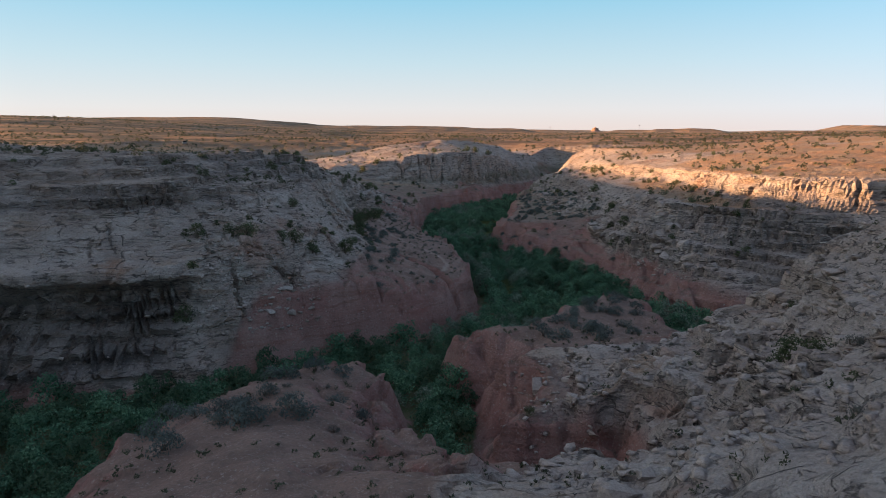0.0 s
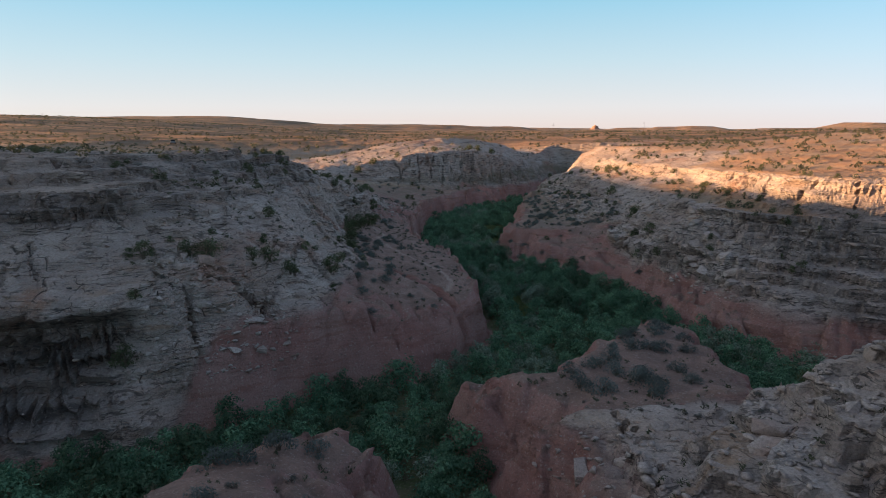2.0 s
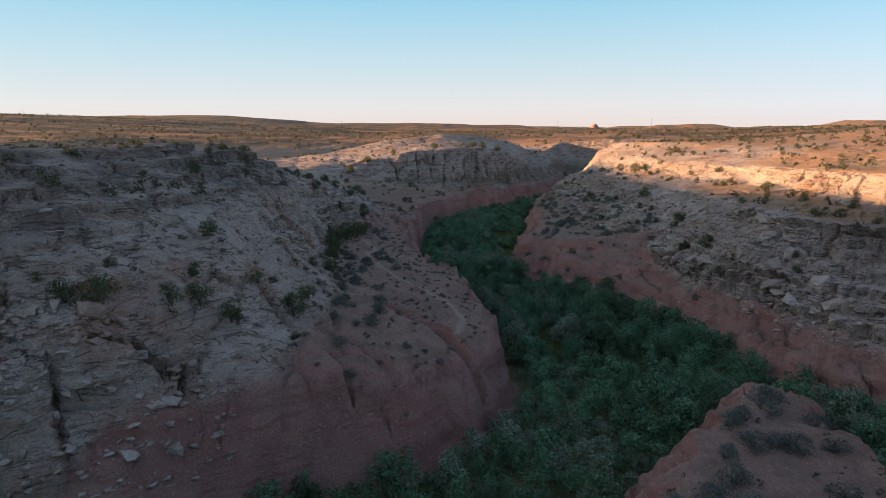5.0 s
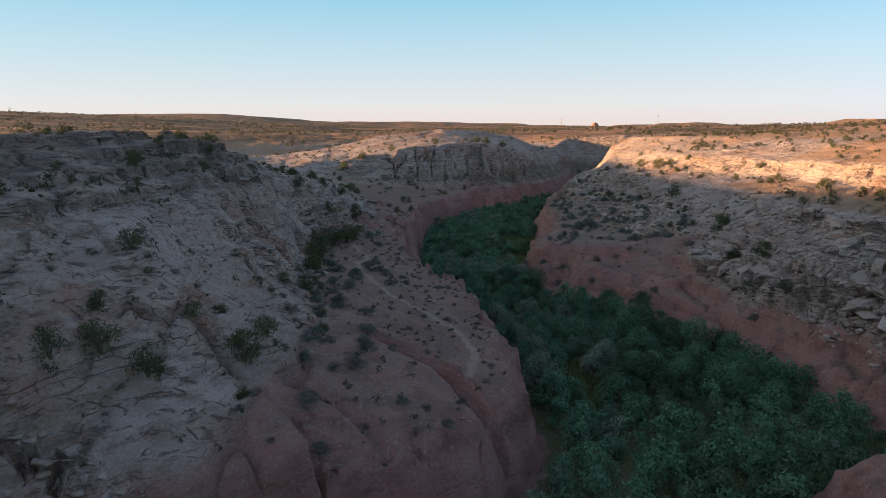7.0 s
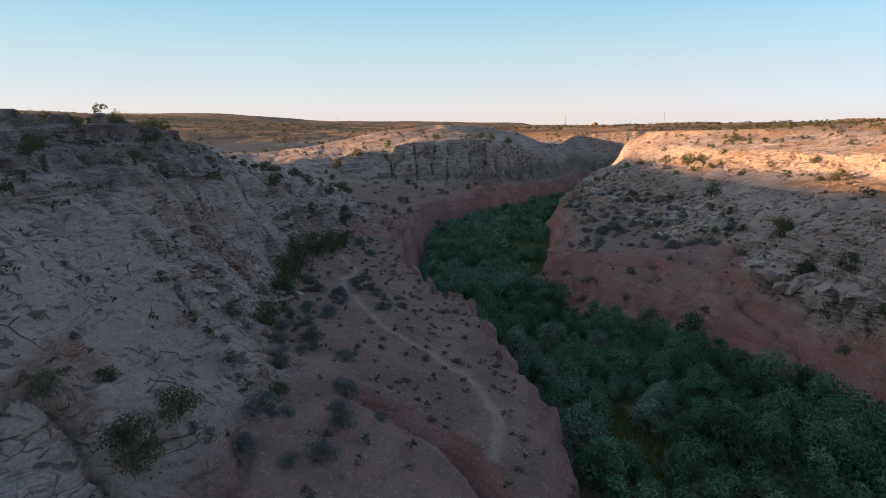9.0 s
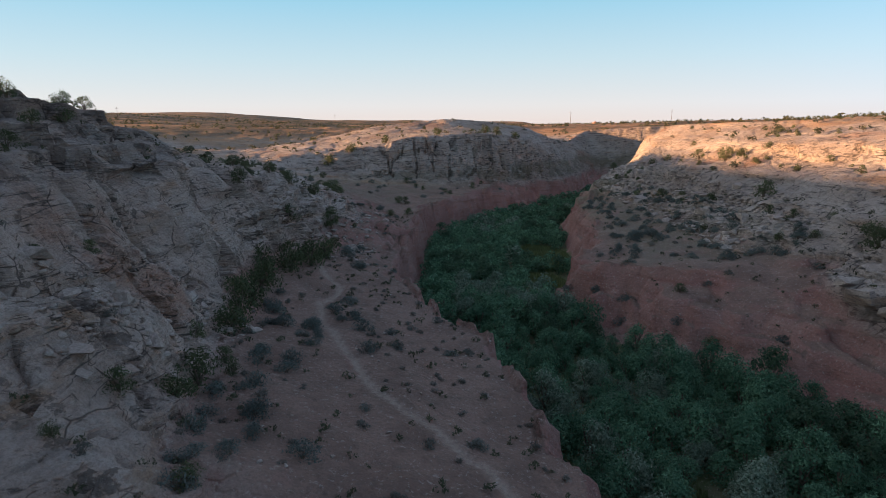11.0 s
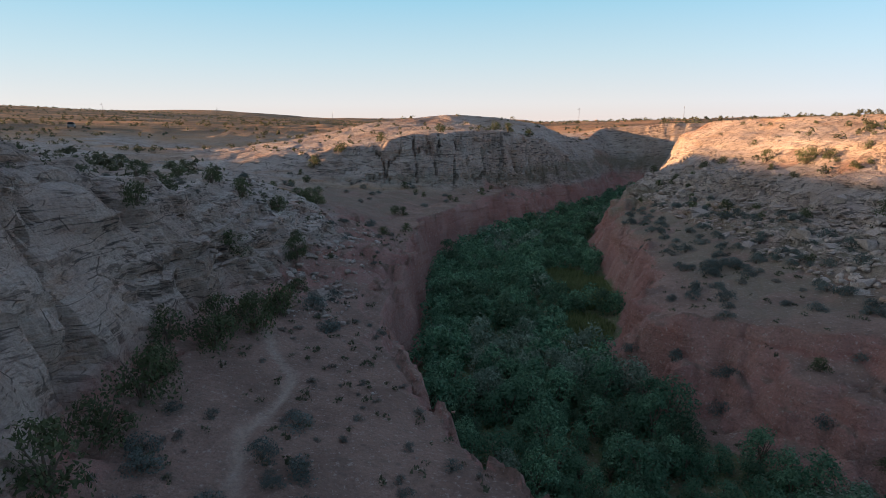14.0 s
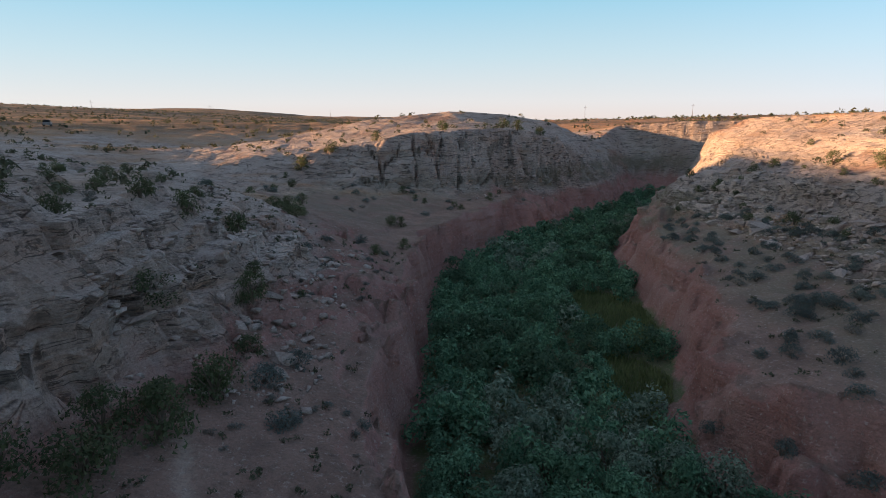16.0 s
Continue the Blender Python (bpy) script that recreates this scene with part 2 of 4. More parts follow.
def plateau(x, y):
    """The open desert round the canyon, out to the skyline."""
    z = 17.5 + 2.2 * fbm(x / 170, y / 170, 3, 40) + 1.7 * fbm(x / 60, y / 34, 3, 44) * smooth(150, 300, np.hypot(x, y))
    west = smooth(40, -420, x + 0.12 * y) * smooth(150, 640, y)
    z = z + 17 * west
    z = z + 5 * smooth(90, 420, x) * smooth(700, 250, y)
    z = z + 5.5 * smooth(250, 620, y) * smooth(-60, -200, x) * 0.3
    z = z - 7 * smooth(500, 1500, y) * smooth(-100, 300, x)
    z = z + 9 * smooth(700, 1500, np.hypot(x, y)) * np.clip(fbm(x / 420, y / 300, 3, 77), -0.3, 1) * smooth(2600, 1500, np.hypot(x, y))
    z = z + 9 * smooth(900, 1500, np.hypot(x, y)) * smooth(0.12, 0.24, fbm(x / 330, y / 420, 3, 79)) * smooth(200, 900, y)
    # the long ridge in the west whose shadow fills the canyon
    ridge = smooth(-330, -245, x) * smooth(-150, -225, x) * smooth(203, 190, y) * smooth(-30, 30, y)
    z = z * (1 - ridge) + ridge * (37.3 - 2.2 * smooth(105, 150, y) + 0.8 * fbm(x / 30, y / 14, 3, 83))
    z = z + 44 * np.exp(-((x - 1830) / 110) ** 2 - ((y - 2550) / 300) ** 2) + 34 * np.exp(-((x - 1690) / 50) ** 2 - ((y - 2600) / 200) ** 2)
    return z


def raster(points, step, zdef=0.0):
    """Samples along a polyline, a step apart."""
    p = np.array([(*q, zdef)[:3] for q in points], float)
    out = []
    for a, b in zip(p[:-1], p[1:]):
        n = max(2, int(np.hypot(*(b - a)[:2]) / step) + 1)
        out.append(a + (b - a) * np.linspace(0, 1, n, endpoint=False)[:, None])
    return np.vstack(out + [p[-1:]])


def inside(poly, x, y):
    hit = np.zeros(x.shape, bool)
    for (ax, ay), (bx, by) in zip(poly, poly[1:] + poly[:1]):
        cross = (ay > y) != (by > y)
        hit ^= cross & (x < (bx - ax) * (y - ay) / ((by - ay) or 1e-9) + ax)
    return hit


FLOOR = LEFT_FOOT + RIGHT_FOOT + SPUR_FOOT


def floor_z(y):
    return 0.2 - 0.8 * smooth(120, 215, y)


def relax():
    """The land between the break lines: a membrane held by them, from coarse to fine."""
    z = None
    for step in (16, 8, 4, 2, 1):
        gx, gy = np.meshgrid(np.arange(X0, X1 + 1, step, dtype=float), np.arange(Y0, Y1 + 1, step, dtype=float))
        fixed, value = np.zeros(gx.shape), np.zeros(gx.shape)
        lines = [raster(v, step * 0.5) for v in LINES.values()]
        for line in (LEFT_FOOT, RIGHT_FOOT, SPUR_FOOT):
            r = raster(line, step * 0.5)
            r[:, 2] = floor_z(r[:, 1])
            lines.append(r)
        for r in lines:
            i, j = np.rint((r[:, 1] - Y0) / step).astype(int), np.rint((r[:, 0] - X0) / step).astype(int)
            ok = (i >= 0) & (j >= 0) & (i < gx.shape[0]) & (j < gx.shape[1])
            np.add.at(fixed, (i[ok], j[ok]), 1)
            np.add.at(value, (i[ok], j[ok]), r[ok, 2])
        hold = fixed > 0
        value = np.where(hold, value / np.maximum(fixed, 1), 0)
        if step <= 4:
            fl = inside(FLOOR, gx, gy) & ~hold
            hold, value = hold | fl, np.where(fl, floor_z(gy), value)
        edge = np.zeros(gx.shape, bool)
        edge[0], edge[-1], edge[:, 0], edge[:, -1] = True, True, True, True
        edge &= ~hold
        hold, value = hold | edge, np.where(edge, plateau(gx, gy), value)
        if z is None:
            z = np.full(gx.shape, 15.0)
        else:
            z = np.repeat(np.repeat(z, 2, 0), 2, 1)[:gx.shape[0], :gx.shape[1]]
        z = np.where(hold, value, z)
        for k in range(260 if step > 2 else 160):
            p = np.pad(z, 1, mode="edge")
            z = np.where(hold, value, (p[:-2, 1:-1] + p[2:, 1:-1] + p[1:-1, :-2] + p[1:-1, 2:]) / 4)
    p = np.pad(z, 1, mode="edge")
    return 0.55 * z + 0.45 * (p[:-2, 1:-1] + p[2:, 1:-1] + p[1:-1, :-2] + p[1:-1, 2:]) / 4


BASE = relax()


def base_z(x, y):
    """The smooth land: the membrane inside the plan, the desert outside it."""
    cx, cy = np.clip((x - X0), 0, X1 - X0 - 1.001), np.clip((y - Y0), 0, Y1 - Y0 - 1.001)
    j, i = cx.astype(int), cy.astype(int)
    fx, fy = cx - j, cy - i
    z = (BASE[i, j] * (1 - fx) + BASE[i, j + 1] * fx) * (1 - fy) + (BASE[i + 1, j] * (1 - fx) + BASE[i + 1, j + 1] * fx) * fy
    out = (x < X0) | (x > X1 - 1) | (y < Y0) | (y > Y1 - 1)
    return np.where(out, plateau(x, y), z)


def steps(parts):
    out = [parts[0][0]]
    for a, b, d0, d1 in parts:
        v = out[-1]
        while v < b - 1e-6:
            d = d0 + (d1 - d0) * (v - a) / (b - a)
            v = min(b, v + d)
            out.append(v)
    return np.array(out)


GULLY = [(-6.5, 79.6), (-4.3, 78.6), (-2, 77.4), (-0.6, 75), (0.2, 73), (2.4, 70)]
GULLY_LOW = [(-11.5, 71.4), (-8.5, 70.8), (-6, 69.4), (-4.5, 67), (-4, 64.5)]
TRAIL = [(-12.6, 113.5), (-11.6, 111), (-10.1, 109), (-9.9, 106), (-10.3, 102.5), (-9.8, 99.5), (-8.6, 97), (-6.8, 92.6), (-5.3, 89), (-2.8, 86.7), (-0.6, 84), (0.7, 80), (0.1, 76.5)]


def line_distance(points, x, y):
    d = np.full(x.shape, 1e9)
    for (ax, ay), (bx, by) in zip([p[:2] for p in points[:-1]], [p[:2] for p in points[1:]]):
        vx, vy = bx - ax, by - ay
        t = np.clip(((x - ax) * vx + (y - ay) * vy) / (vx * vx + vy * vy), 0, 1)
        d = np.minimum(d, np.hypot(x - ax - t * vx, y - ay - t * vy))
    return d


def contact(x, y):
    """Height of the seam between the red beds below and the pale sandstone above."""
    zc = 8.4 - 1.1 * smooth(5, 15, x) - (3.0 + 1.6 * fbm(x / 7, y / 7, 2, 6)) * smooth(22, 28, x) * smooth(112, 100, y) - 1.5 * smooth(2, 6, x) * smooth(48, 44, y) - 2.6 * smooth(170, 190, y) + 1.0 * fbm(x / 9, y / 9, 4, 3)
    spur = smooth(45, 48, y) * smooth(77, 75, y) * smooth(27, 22, x) * smooth(-3, 0, x)
    return zc + 5 * smooth(3, -3, x) * smooth(52, 46, y) - 9 * smooth(-18, -22, x) * smooth(45, 48, y) * smooth(64, 60, y) + 2.2 * spur


def warped(x, y):
    """Small swerves that make edges and feet run uneven."""
    w = smooth(360, 240, np.hypot(x, y - 60)) * (1 - 0.85 * smooth(222, 238, y))
    f = 1 - 0.75 * smooth(34, 40, x)
    return x + w * (1.1 * fbm(x / 5.5, y / 5.5, 3, 111) + 0.5 * f * vnoise(x / 1.8, y / 1.8, 112)), y + w * (1.1 * fbm(x / 5.5, y / 5.5, 3, 114) + 0.5 * f * vnoise(x / 1.8, y / 1.8, 115))


def bank(x, y):
    """The smooth land with the cut banks of the red terrace set steep."""
    z = base_z(x, y)
    t = np.clip(z / 5.4, 0, 1)
    cut = smooth(10, 7, x) * smooth(68, 74, y) * smooth(240, 200, y)
    return np.where(z < 5.4, z + cut * (5.4 * smooth(0.2, 0.8, t) - 5.4 * t) * (t > 0.05), z)


def land(x, y):
    """Final place of the ground's vertices and what it is made of there."""
    ux, uy = warped(x, y)
    z = bank(ux, uy)
    e = 0.7
    gx, gy = (bank(ux + e, uy) - bank(ux - e, uy)) / (2 * e), (bank(ux, uy + e) - bank(ux, uy - e)) / (2 * e)
    slope = np.hypot(gx, gy)
    steep = smooth(0.25, 1.0, slope)
    near = smooth(420, 200, np.hypot(x, y - 60))
    zc = contact(x, y)
    rock = smooth(-0.5, 0.6, z - zc)
    wet = inside(FLOOR, ux, uy)
    # broad swells, blocks and ledges
    z2 = z + 0.35 * fbm(x / 7, y / 7, 3, 11) * near * (0.3 + rock) * (1 - 0.5 * smooth(12.8, 13.8, z) * smooth(-20, -10, x))
    wx, wy = x + 1.5 * fbm(x / 5, y / 5, 2, 21), y + 1.5 * fbm(x / 5, y / 5, 2, 22)
    b1, v1 = cells(wx / 3.4, wy / 2.2, 31)
    b2, v2 = cells(wx / 1.25, wy / 0.9, 36)
    broken = 0.8 * smooth(60, 55, y) * smooth(-8, -12, x) + 0.45 * smooth(111, 114, y) * smooth(150, 140, y) * smooth(-8, -11, x) + smooth(22, 27, x) * smooth(98, 92, y) * smooth(56, 62, y) + smooth(0, 4, x) * smooth(54, 48, y)
    broken = broken + smooth(-6, -9, x) * smooth(15.5, 17, z) * smooth(140, 120, y) + smooth(185, 195, y) * smooth(232, 226, y) * 0.15
    upland = smooth(12.8, 13.8, z) * np.maximum(smooth(-20, -10, x), smooth(150, 175, y))
    upland = np.maximum(upland, 0.75 * smooth(6, 8, z) * smooth(178, 186, y))
    broken = np.clip(broken, 0, 1) * np.maximum(smooth(22, 19, z), smooth(-10, -14, x)) * smooth(34, 30, x - 20 * smooth(95, 90, y))
    nose = smooth(111, 116, y) * smooth(150, 142, y) * smooth(-6, -9, x)
    mound = smooth(186, 192, y) * smooth(236, 230, y) * smooth(34, 30, x)
    rough = (0.12 + 0.88 * broken) * (0.25 + 0.75 * smooth(-0.35, 0.2, fbm(x / 12, y / 12, 3, 51)))
    blocks = (v1 - 0.5) * 1.1 * (0.3 + 0.7 * rough) + (v2 - 0.5) * 0.75 * rough - 0.55 * smooth(0.1, 0.0, b1) * rough - 0.3 * smooth(0.12, 0.0, b2) * rough
    massive = smooth(48, 54, y) * smooth(116, 111, y) * smooth(-8, -10, x) * smooth(16.5, 15, z) + smooth(94, 100, y) * smooth(168, 160, y) * smooth(30, 32, x) * smooth(13.6, 13, z)
    massive = massive * smooth(-0.6, -0.2, fbm(x / 8, y / 8, 2, 53))
    calm = (1 - 0.8 * massive) * (1 - 0.8 * upland)
    z2 = z2 + blocks * rock * near * (0.35 + 0.65 * steep) * calm
    # long open cracks between slabs that sit a little higher or lower than one another
    sx, sy = x + 0.5 * fbm(x / 2.2, y / 2.2, 3, 127), y + 0.5 * fbm(x / 2.2, y / 2.2, 3, 128)
    k1, kv = cells((sx * 0.94 + sy * 0.34) / 3.4, (sy * 0.94 - sx * 0.34) / 8.5, 131)
    k2, kw = cells((sx * 0.8 - sy * 0.6) / 2.0, (sy * 0.8 + sx * 0.6) / 4.2, 137)
    open1 = smooth(0.0, 0.3, fbm(x / 3.2, y / 3.2, 3, 133))
    open2 = smooth(0.05, 0.35, fbm(x / 2.0, y / 2.0, 3, 139))
    slab = rock * near * (1 - 0.8 * upland) * (1 - 0.8 * smooth(0.9, 1.5, slope))
    z2 = z2 + slab * (0.5 * (kv - 0.5) + 0.22 * (kw - 0.5) - 0.75 * open1 * smooth(0.07, 0.0, k1) - 0.4 * open2 * smooth(0.09, 0.0, k2))
    gape = slab * np.maximum(open1 * smooth(0.06, 0.0, k1), 0.8 * open2 * smooth(0.07, 0.0, k2))
    # upright joints in the cliffs
    pitch = np.where(y > 176, 4.2, 7.5)
    j1, _ = cells(x / pitch + 0.3 * fbm(x / 3, y / 3, 2, 63), y / pitch, 64)
    joint = (1 - 0.9 * smooth(168, 180, y) * smooth(26, 31, x)) * smooth(0.06, 0.0, j1) * smooth(0.6, 1.4, slope) * rock * near * (1 - smooth(-20, -24, x) * smooth(60, 57, y))
    z2 = z2 - 0.6 * joint
    # beds: the rock steps back in layers
    t = (z2 + 0.5 * fbm(x / 12, y / 12, 2, 61)) / 1.15
    saw = t - np.floor(t)
    z2 = z2 + rock * near * (0.3 + 0.7 * np.maximum(rough, nose)) * (1 - 0.6 * massive) * (1 - 0.75 * upland) * (1 - 0.6 * mound) * (smooth(0.35, 0.65, saw) - saw)
    # red beds: runnels and soft lumps
    verge = smooth(0.0, 1.6, np.minimum.reduce([line_distance(l, ux, uy) for l in (LEFT_FOOT, RIGHT_FOOT, SPUR_FOOT)])) * ~wet
    red = (1 - rock) * near * verge
    c3, v3 = cells(wx / 4.2, wy / 3.4, 75)
    c4, v4 = cells(wx / 1.7, wy / 1.5, 76)
    soft = 1 - 0.55 * smooth(8, 12, x) * smooth(84, 92, y) * smooth(120, 113, y)
    z2 = z2 + red * (0.3 * fbm(x / 2.5, y / 2.5, 3, 71) - 0.9 * steep * np.abs(fbm(x / 3.2, y / 3.2, 3, 72)))
    z2 = z2 + soft * red * smooth(0.18, 0.6, slope) * (1.25 * (v3 - 0.5) + 0.6 * (v4 - 0.5) - 0.5 * smooth(0.14, 0.0, c3) - 0.2 * smooth(0.15, 0.0, c4))
    t3 = (z2 + 0.3 * fbm(x / 6, y / 6, 2, 77)) / 1.5
    saw3 = t3 - np.floor(t3)
    z2 = z2 + red * smooth(0.3, 0.7, slope) * 0.8 * (smooth(0.3, 0.7, saw3) - saw3)
    gl, _ = cells(x / 5 + 0.5 * fbm(x / 3, y / 3, 2, 73), y / 9, 74)
    z2 = z2 - red * smooth(0.4, 0.75, slope) * 0.6 * smooth(0.12, 0.0, gl)
    z2 = z2 + 0.1 * fbm(x / 0.9, y / 0.9, 2, 81) * near * (1 - 0.6 * upland)
    for line, deep in ((GULLY, 1.2), (GULLY_LOW, 0.8)):
        z2 = z2 - deep * smooth(0.9, 0.05, line_distance(line, wx * 0.4 + x * 0.6, wy * 0.4 + y * 0.6)) * (1 - rock)
    tr = smooth(0.34, 0.1, line_distance(TRAIL, x + 0.15 * fbm(x / 1.5, y / 1.5, 2, 5), y))
    z2 = z2 - 0.1 * tr
    # beds jut out over one another on steep faces
    n = np.maximum(slope, 1e-3)
    out = (1.0 * vnoise(z2 * 1.15 + 3 * vnoise(x / 11, y / 11, 91), x * 0.06 + y * 0.06, 92) + 0.5 * vnoise(z2 * 3.1, x * 0.15 + y * 0.15, 93)) * steep * near * (0.35 + 0.65 * rock) * verge * (1 - 0.65 * massive) * (1 - 0.85 * smooth(170, 182, y) * smooth(28, 33, x)) * (1 - 0.6 * upland * smooth(20, 26, x)) * (1 - 0.65 * mound)
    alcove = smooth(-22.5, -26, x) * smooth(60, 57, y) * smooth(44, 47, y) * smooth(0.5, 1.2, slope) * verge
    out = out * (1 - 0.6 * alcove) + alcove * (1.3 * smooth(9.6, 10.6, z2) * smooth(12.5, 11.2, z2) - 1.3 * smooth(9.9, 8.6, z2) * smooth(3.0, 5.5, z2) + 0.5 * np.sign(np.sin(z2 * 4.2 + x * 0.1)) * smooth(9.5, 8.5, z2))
    # the recess below the ledge coloured dark: desert varnish, with its shade painted in
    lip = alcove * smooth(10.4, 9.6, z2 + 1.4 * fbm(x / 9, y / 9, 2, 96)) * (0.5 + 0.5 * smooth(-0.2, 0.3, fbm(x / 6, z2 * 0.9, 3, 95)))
    # the thin-bedded, dark-weathered cap of the left plateau
    crust = 0.6 * smooth(15.2, 16.6, z2 + 0.8 * fbm(x / 8, y / 8, 2, 97)) * smooth(-16, -20, x) * smooth(128, 118, y) * rock * (0.35 + 0.65 * smooth(-0.3, 0.25, fbm(x / 3.5, y / 1.6, 4, 98)))
    crust = np.maximum(crust, 0.5 * smooth(36, 41, x) * smooth(98, 90, y) * smooth(56, 62, y) * smooth(15.5, 13, z2) * rock * smooth(-0.4, 0.2, fbm(x / 5, z2 / 2.5, 3, 99)))
    out = out - 0.9 * joint * verge
    px, py = x - gx / n * out, y - gy / n * out
    sand = smooth(0.42, 0.16, slope + 0.12 * fbm(x / 4, y / 4, 3, 101)) * smooth(-0.15, 0.3, fbm(x / 22, y / 22, 3, 105) + 0.35 * smooth(13.5, 17, z) + 0.5 * smooth(240, 420, np.hypot(x, y))) * (1 - 0.8 * smooth(-14, -18, x) * smooth(175, 150, y)) * (1 - 0.75 * smooth(184, 190, y) * smooth(238, 230, y) * smooth(-60, -45, x) * smooth(34, 30, x))
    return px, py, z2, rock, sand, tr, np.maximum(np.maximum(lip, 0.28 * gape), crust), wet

# ---- materials ----
def material(name, rough=0.9):
    m = bpy.data.materials.new(name)
    m.use_nodes = True
    b = m.node_tree.nodes["Principled BSDF"]
    b.inputs["Roughness"].default_value = rough
    b.inputs["Specular IOR Level"].default_value = 0.2
    return m, m.node_tree, b


class Nodes:
    """Short ways to add nodes to one tree."""

    def __init__(self, nt):
        self.nt = nt

    def link(self, value, socket):
        if isinstance(value, bpy.types.NodeSocket):
            self.nt.links.new(value, socket)
        else:
            socket.default_value = value

    def place(self):
        return self.nt.nodes.new("ShaderNodeNewGeometry").outputs["Position"]

    def scaled(self, v, s):
        n = self.nt.nodes.new("ShaderNodeVectorMath")
        n.operation = "MULTIPLY"
        self.link(v, n.inputs[0])
        n.inputs[1].default_value = s
        return n.outputs[0]

    def noise(self, v, scale, detail=4, rough=0.55, distort=0.0):
        n = self.nt.nodes.new("ShaderNodeTexNoise")
        self.link(v, n.inputs["Vector"])
        n.inputs["Scale"].default_value, n.inputs["Detail"].default_value = scale, detail
        n.inputs["Roughness"].default_value, n.inputs["Distortion"].default_value = rough, distort
        return n.outputs["Fac"]

    def voronoi(self, v, scale, feature="DISTANCE_TO_EDGE", out="Distance"):
        n = self.nt.nodes.new("ShaderNodeTexVoronoi")
        n.feature = feature
        self.link(v, n.inputs["Vector"])
        n.inputs["Scale"].default_value = scale
        return n.outputs[out]

    def ramp(self, v, a, b, lo=0.0, hi=1.0):
        n = self.nt.nodes.new("ShaderNodeMapRange")
        n.interpolation_type = "SMOOTHSTEP"
        self.link(v, n.inputs[0])
        for k, q in zip((1, 2, 3, 4), (a, b, lo, hi)):
            n.inputs[k].default_value = q
        return n.outputs[0]

    def math(self, op, a, b=0.0):
        n = self.nt.nodes.new("ShaderNodeMath")
        n.operation = op
        self.link(a, n.inputs[0])
        self.link(b, n.inputs[1])
        return n.outputs[0]

    def mix(self, f, a, b, mode="MIX"):
        n = self.nt.nodes.new("ShaderNodeMix")
        n.data_type, n.blend_type = "RGBA", mode
        self.link(f, n.inputs[0])
        self.link(a if isinstance(a, bpy.types.NodeSocket) else (*a, 1), n.inputs[6])
        self.link(b if isinstance(b, bpy.types.NodeSocket) else (*b, 1), n.inputs[7])
        return n.outputs[2]

    def attribute(self, name):
        n = self.nt.nodes.new("ShaderNodeAttribute")
        n.attribute_name = name
        return n.outputs

    def bump(self, h, strength, distance, normal=None):
        n = self.nt.nodes.new("ShaderNodeBump")
        n.inputs["Strength"].default_value, n.inputs["Distance"].default_value = strength, distance
        self.link(h, n.inputs["Height"])
        if normal is not None:
            self.link(normal, n.inputs["Normal"])
        return n.outputs[0]

    def random(self):
        return self.nt.nodes.new("ShaderNodeObjectInfo").outputs["Random"]

    def island(self):
        return self.nt.nodes.new("ShaderNodeNewGeometry").outputs["Random Per Island"]


def stone_colour(k, p):
    """Pale, weathered sandstone: buff and grey in broad patches, rust in blotches, dark seams between beds."""
    flat = k.scaled(p, (0.35, 0.35, 2.2))
    c = k.mix(k.ramp(k.noise(p, 0.16, 5), 0.35, 0.65), (0.42, 0.318, 0.268), (0.53, 0.428, 0.372))
    c = k.mix(k.ramp(k.noise(flat, 0.4, 5), 0.56, 0.72, 0, 0.75), c, (0.38, 0.235, 0.15))
    c = k.mix(k.ramp(k.noise(p, 0.09, 4), 0.6, 0.7, 0, 0.75), c, (0.36, 0.19, 0.13))
    c = k.mix(k.ramp(k.noise(flat, 1.0, 6), 0.58, 0.72, 0, 0.6), c, (0.16, 0.13, 0.118))
    c = k.mix(k.ramp(k.noise(p, 2.6, 6, 0.75), 0.54, 0.72, 0, 0.5), c, (0.2, 0.16, 0.14))
    beds = k.math("ABSOLUTE", k.math("SUBTRACT", k.noise(k.scaled(p, (0.12, 0.12, 1.5)), 1.0, 3, 0.5), 0.5))
    up = k.nt.nodes.new("ShaderNodeSeparateXYZ")
    k.nt.links.new(k.nt.nodes.new("ShaderNodeNewGeometry").outputs["Normal"], up.inputs[0])
    seam = k.math("MULTIPLY", k.ramp(beds, 0.0, 0.025, 0.9, 0), k.ramp(up.outputs[2], 0.9, 0.7))
    c = k.mix(k.math("MULTIPLY", seam, k.ramp(k.noise(p, 0.4, 4), 0.44, 0.58)), c, (0.06, 0.05, 0.045))
    c = k.mix(k.ramp(k.noise(p, 0.6, 5, 0.65), 0.5, 0.72, 0, 0.6), c, (0.60, 0.50, 0.445))
    return c


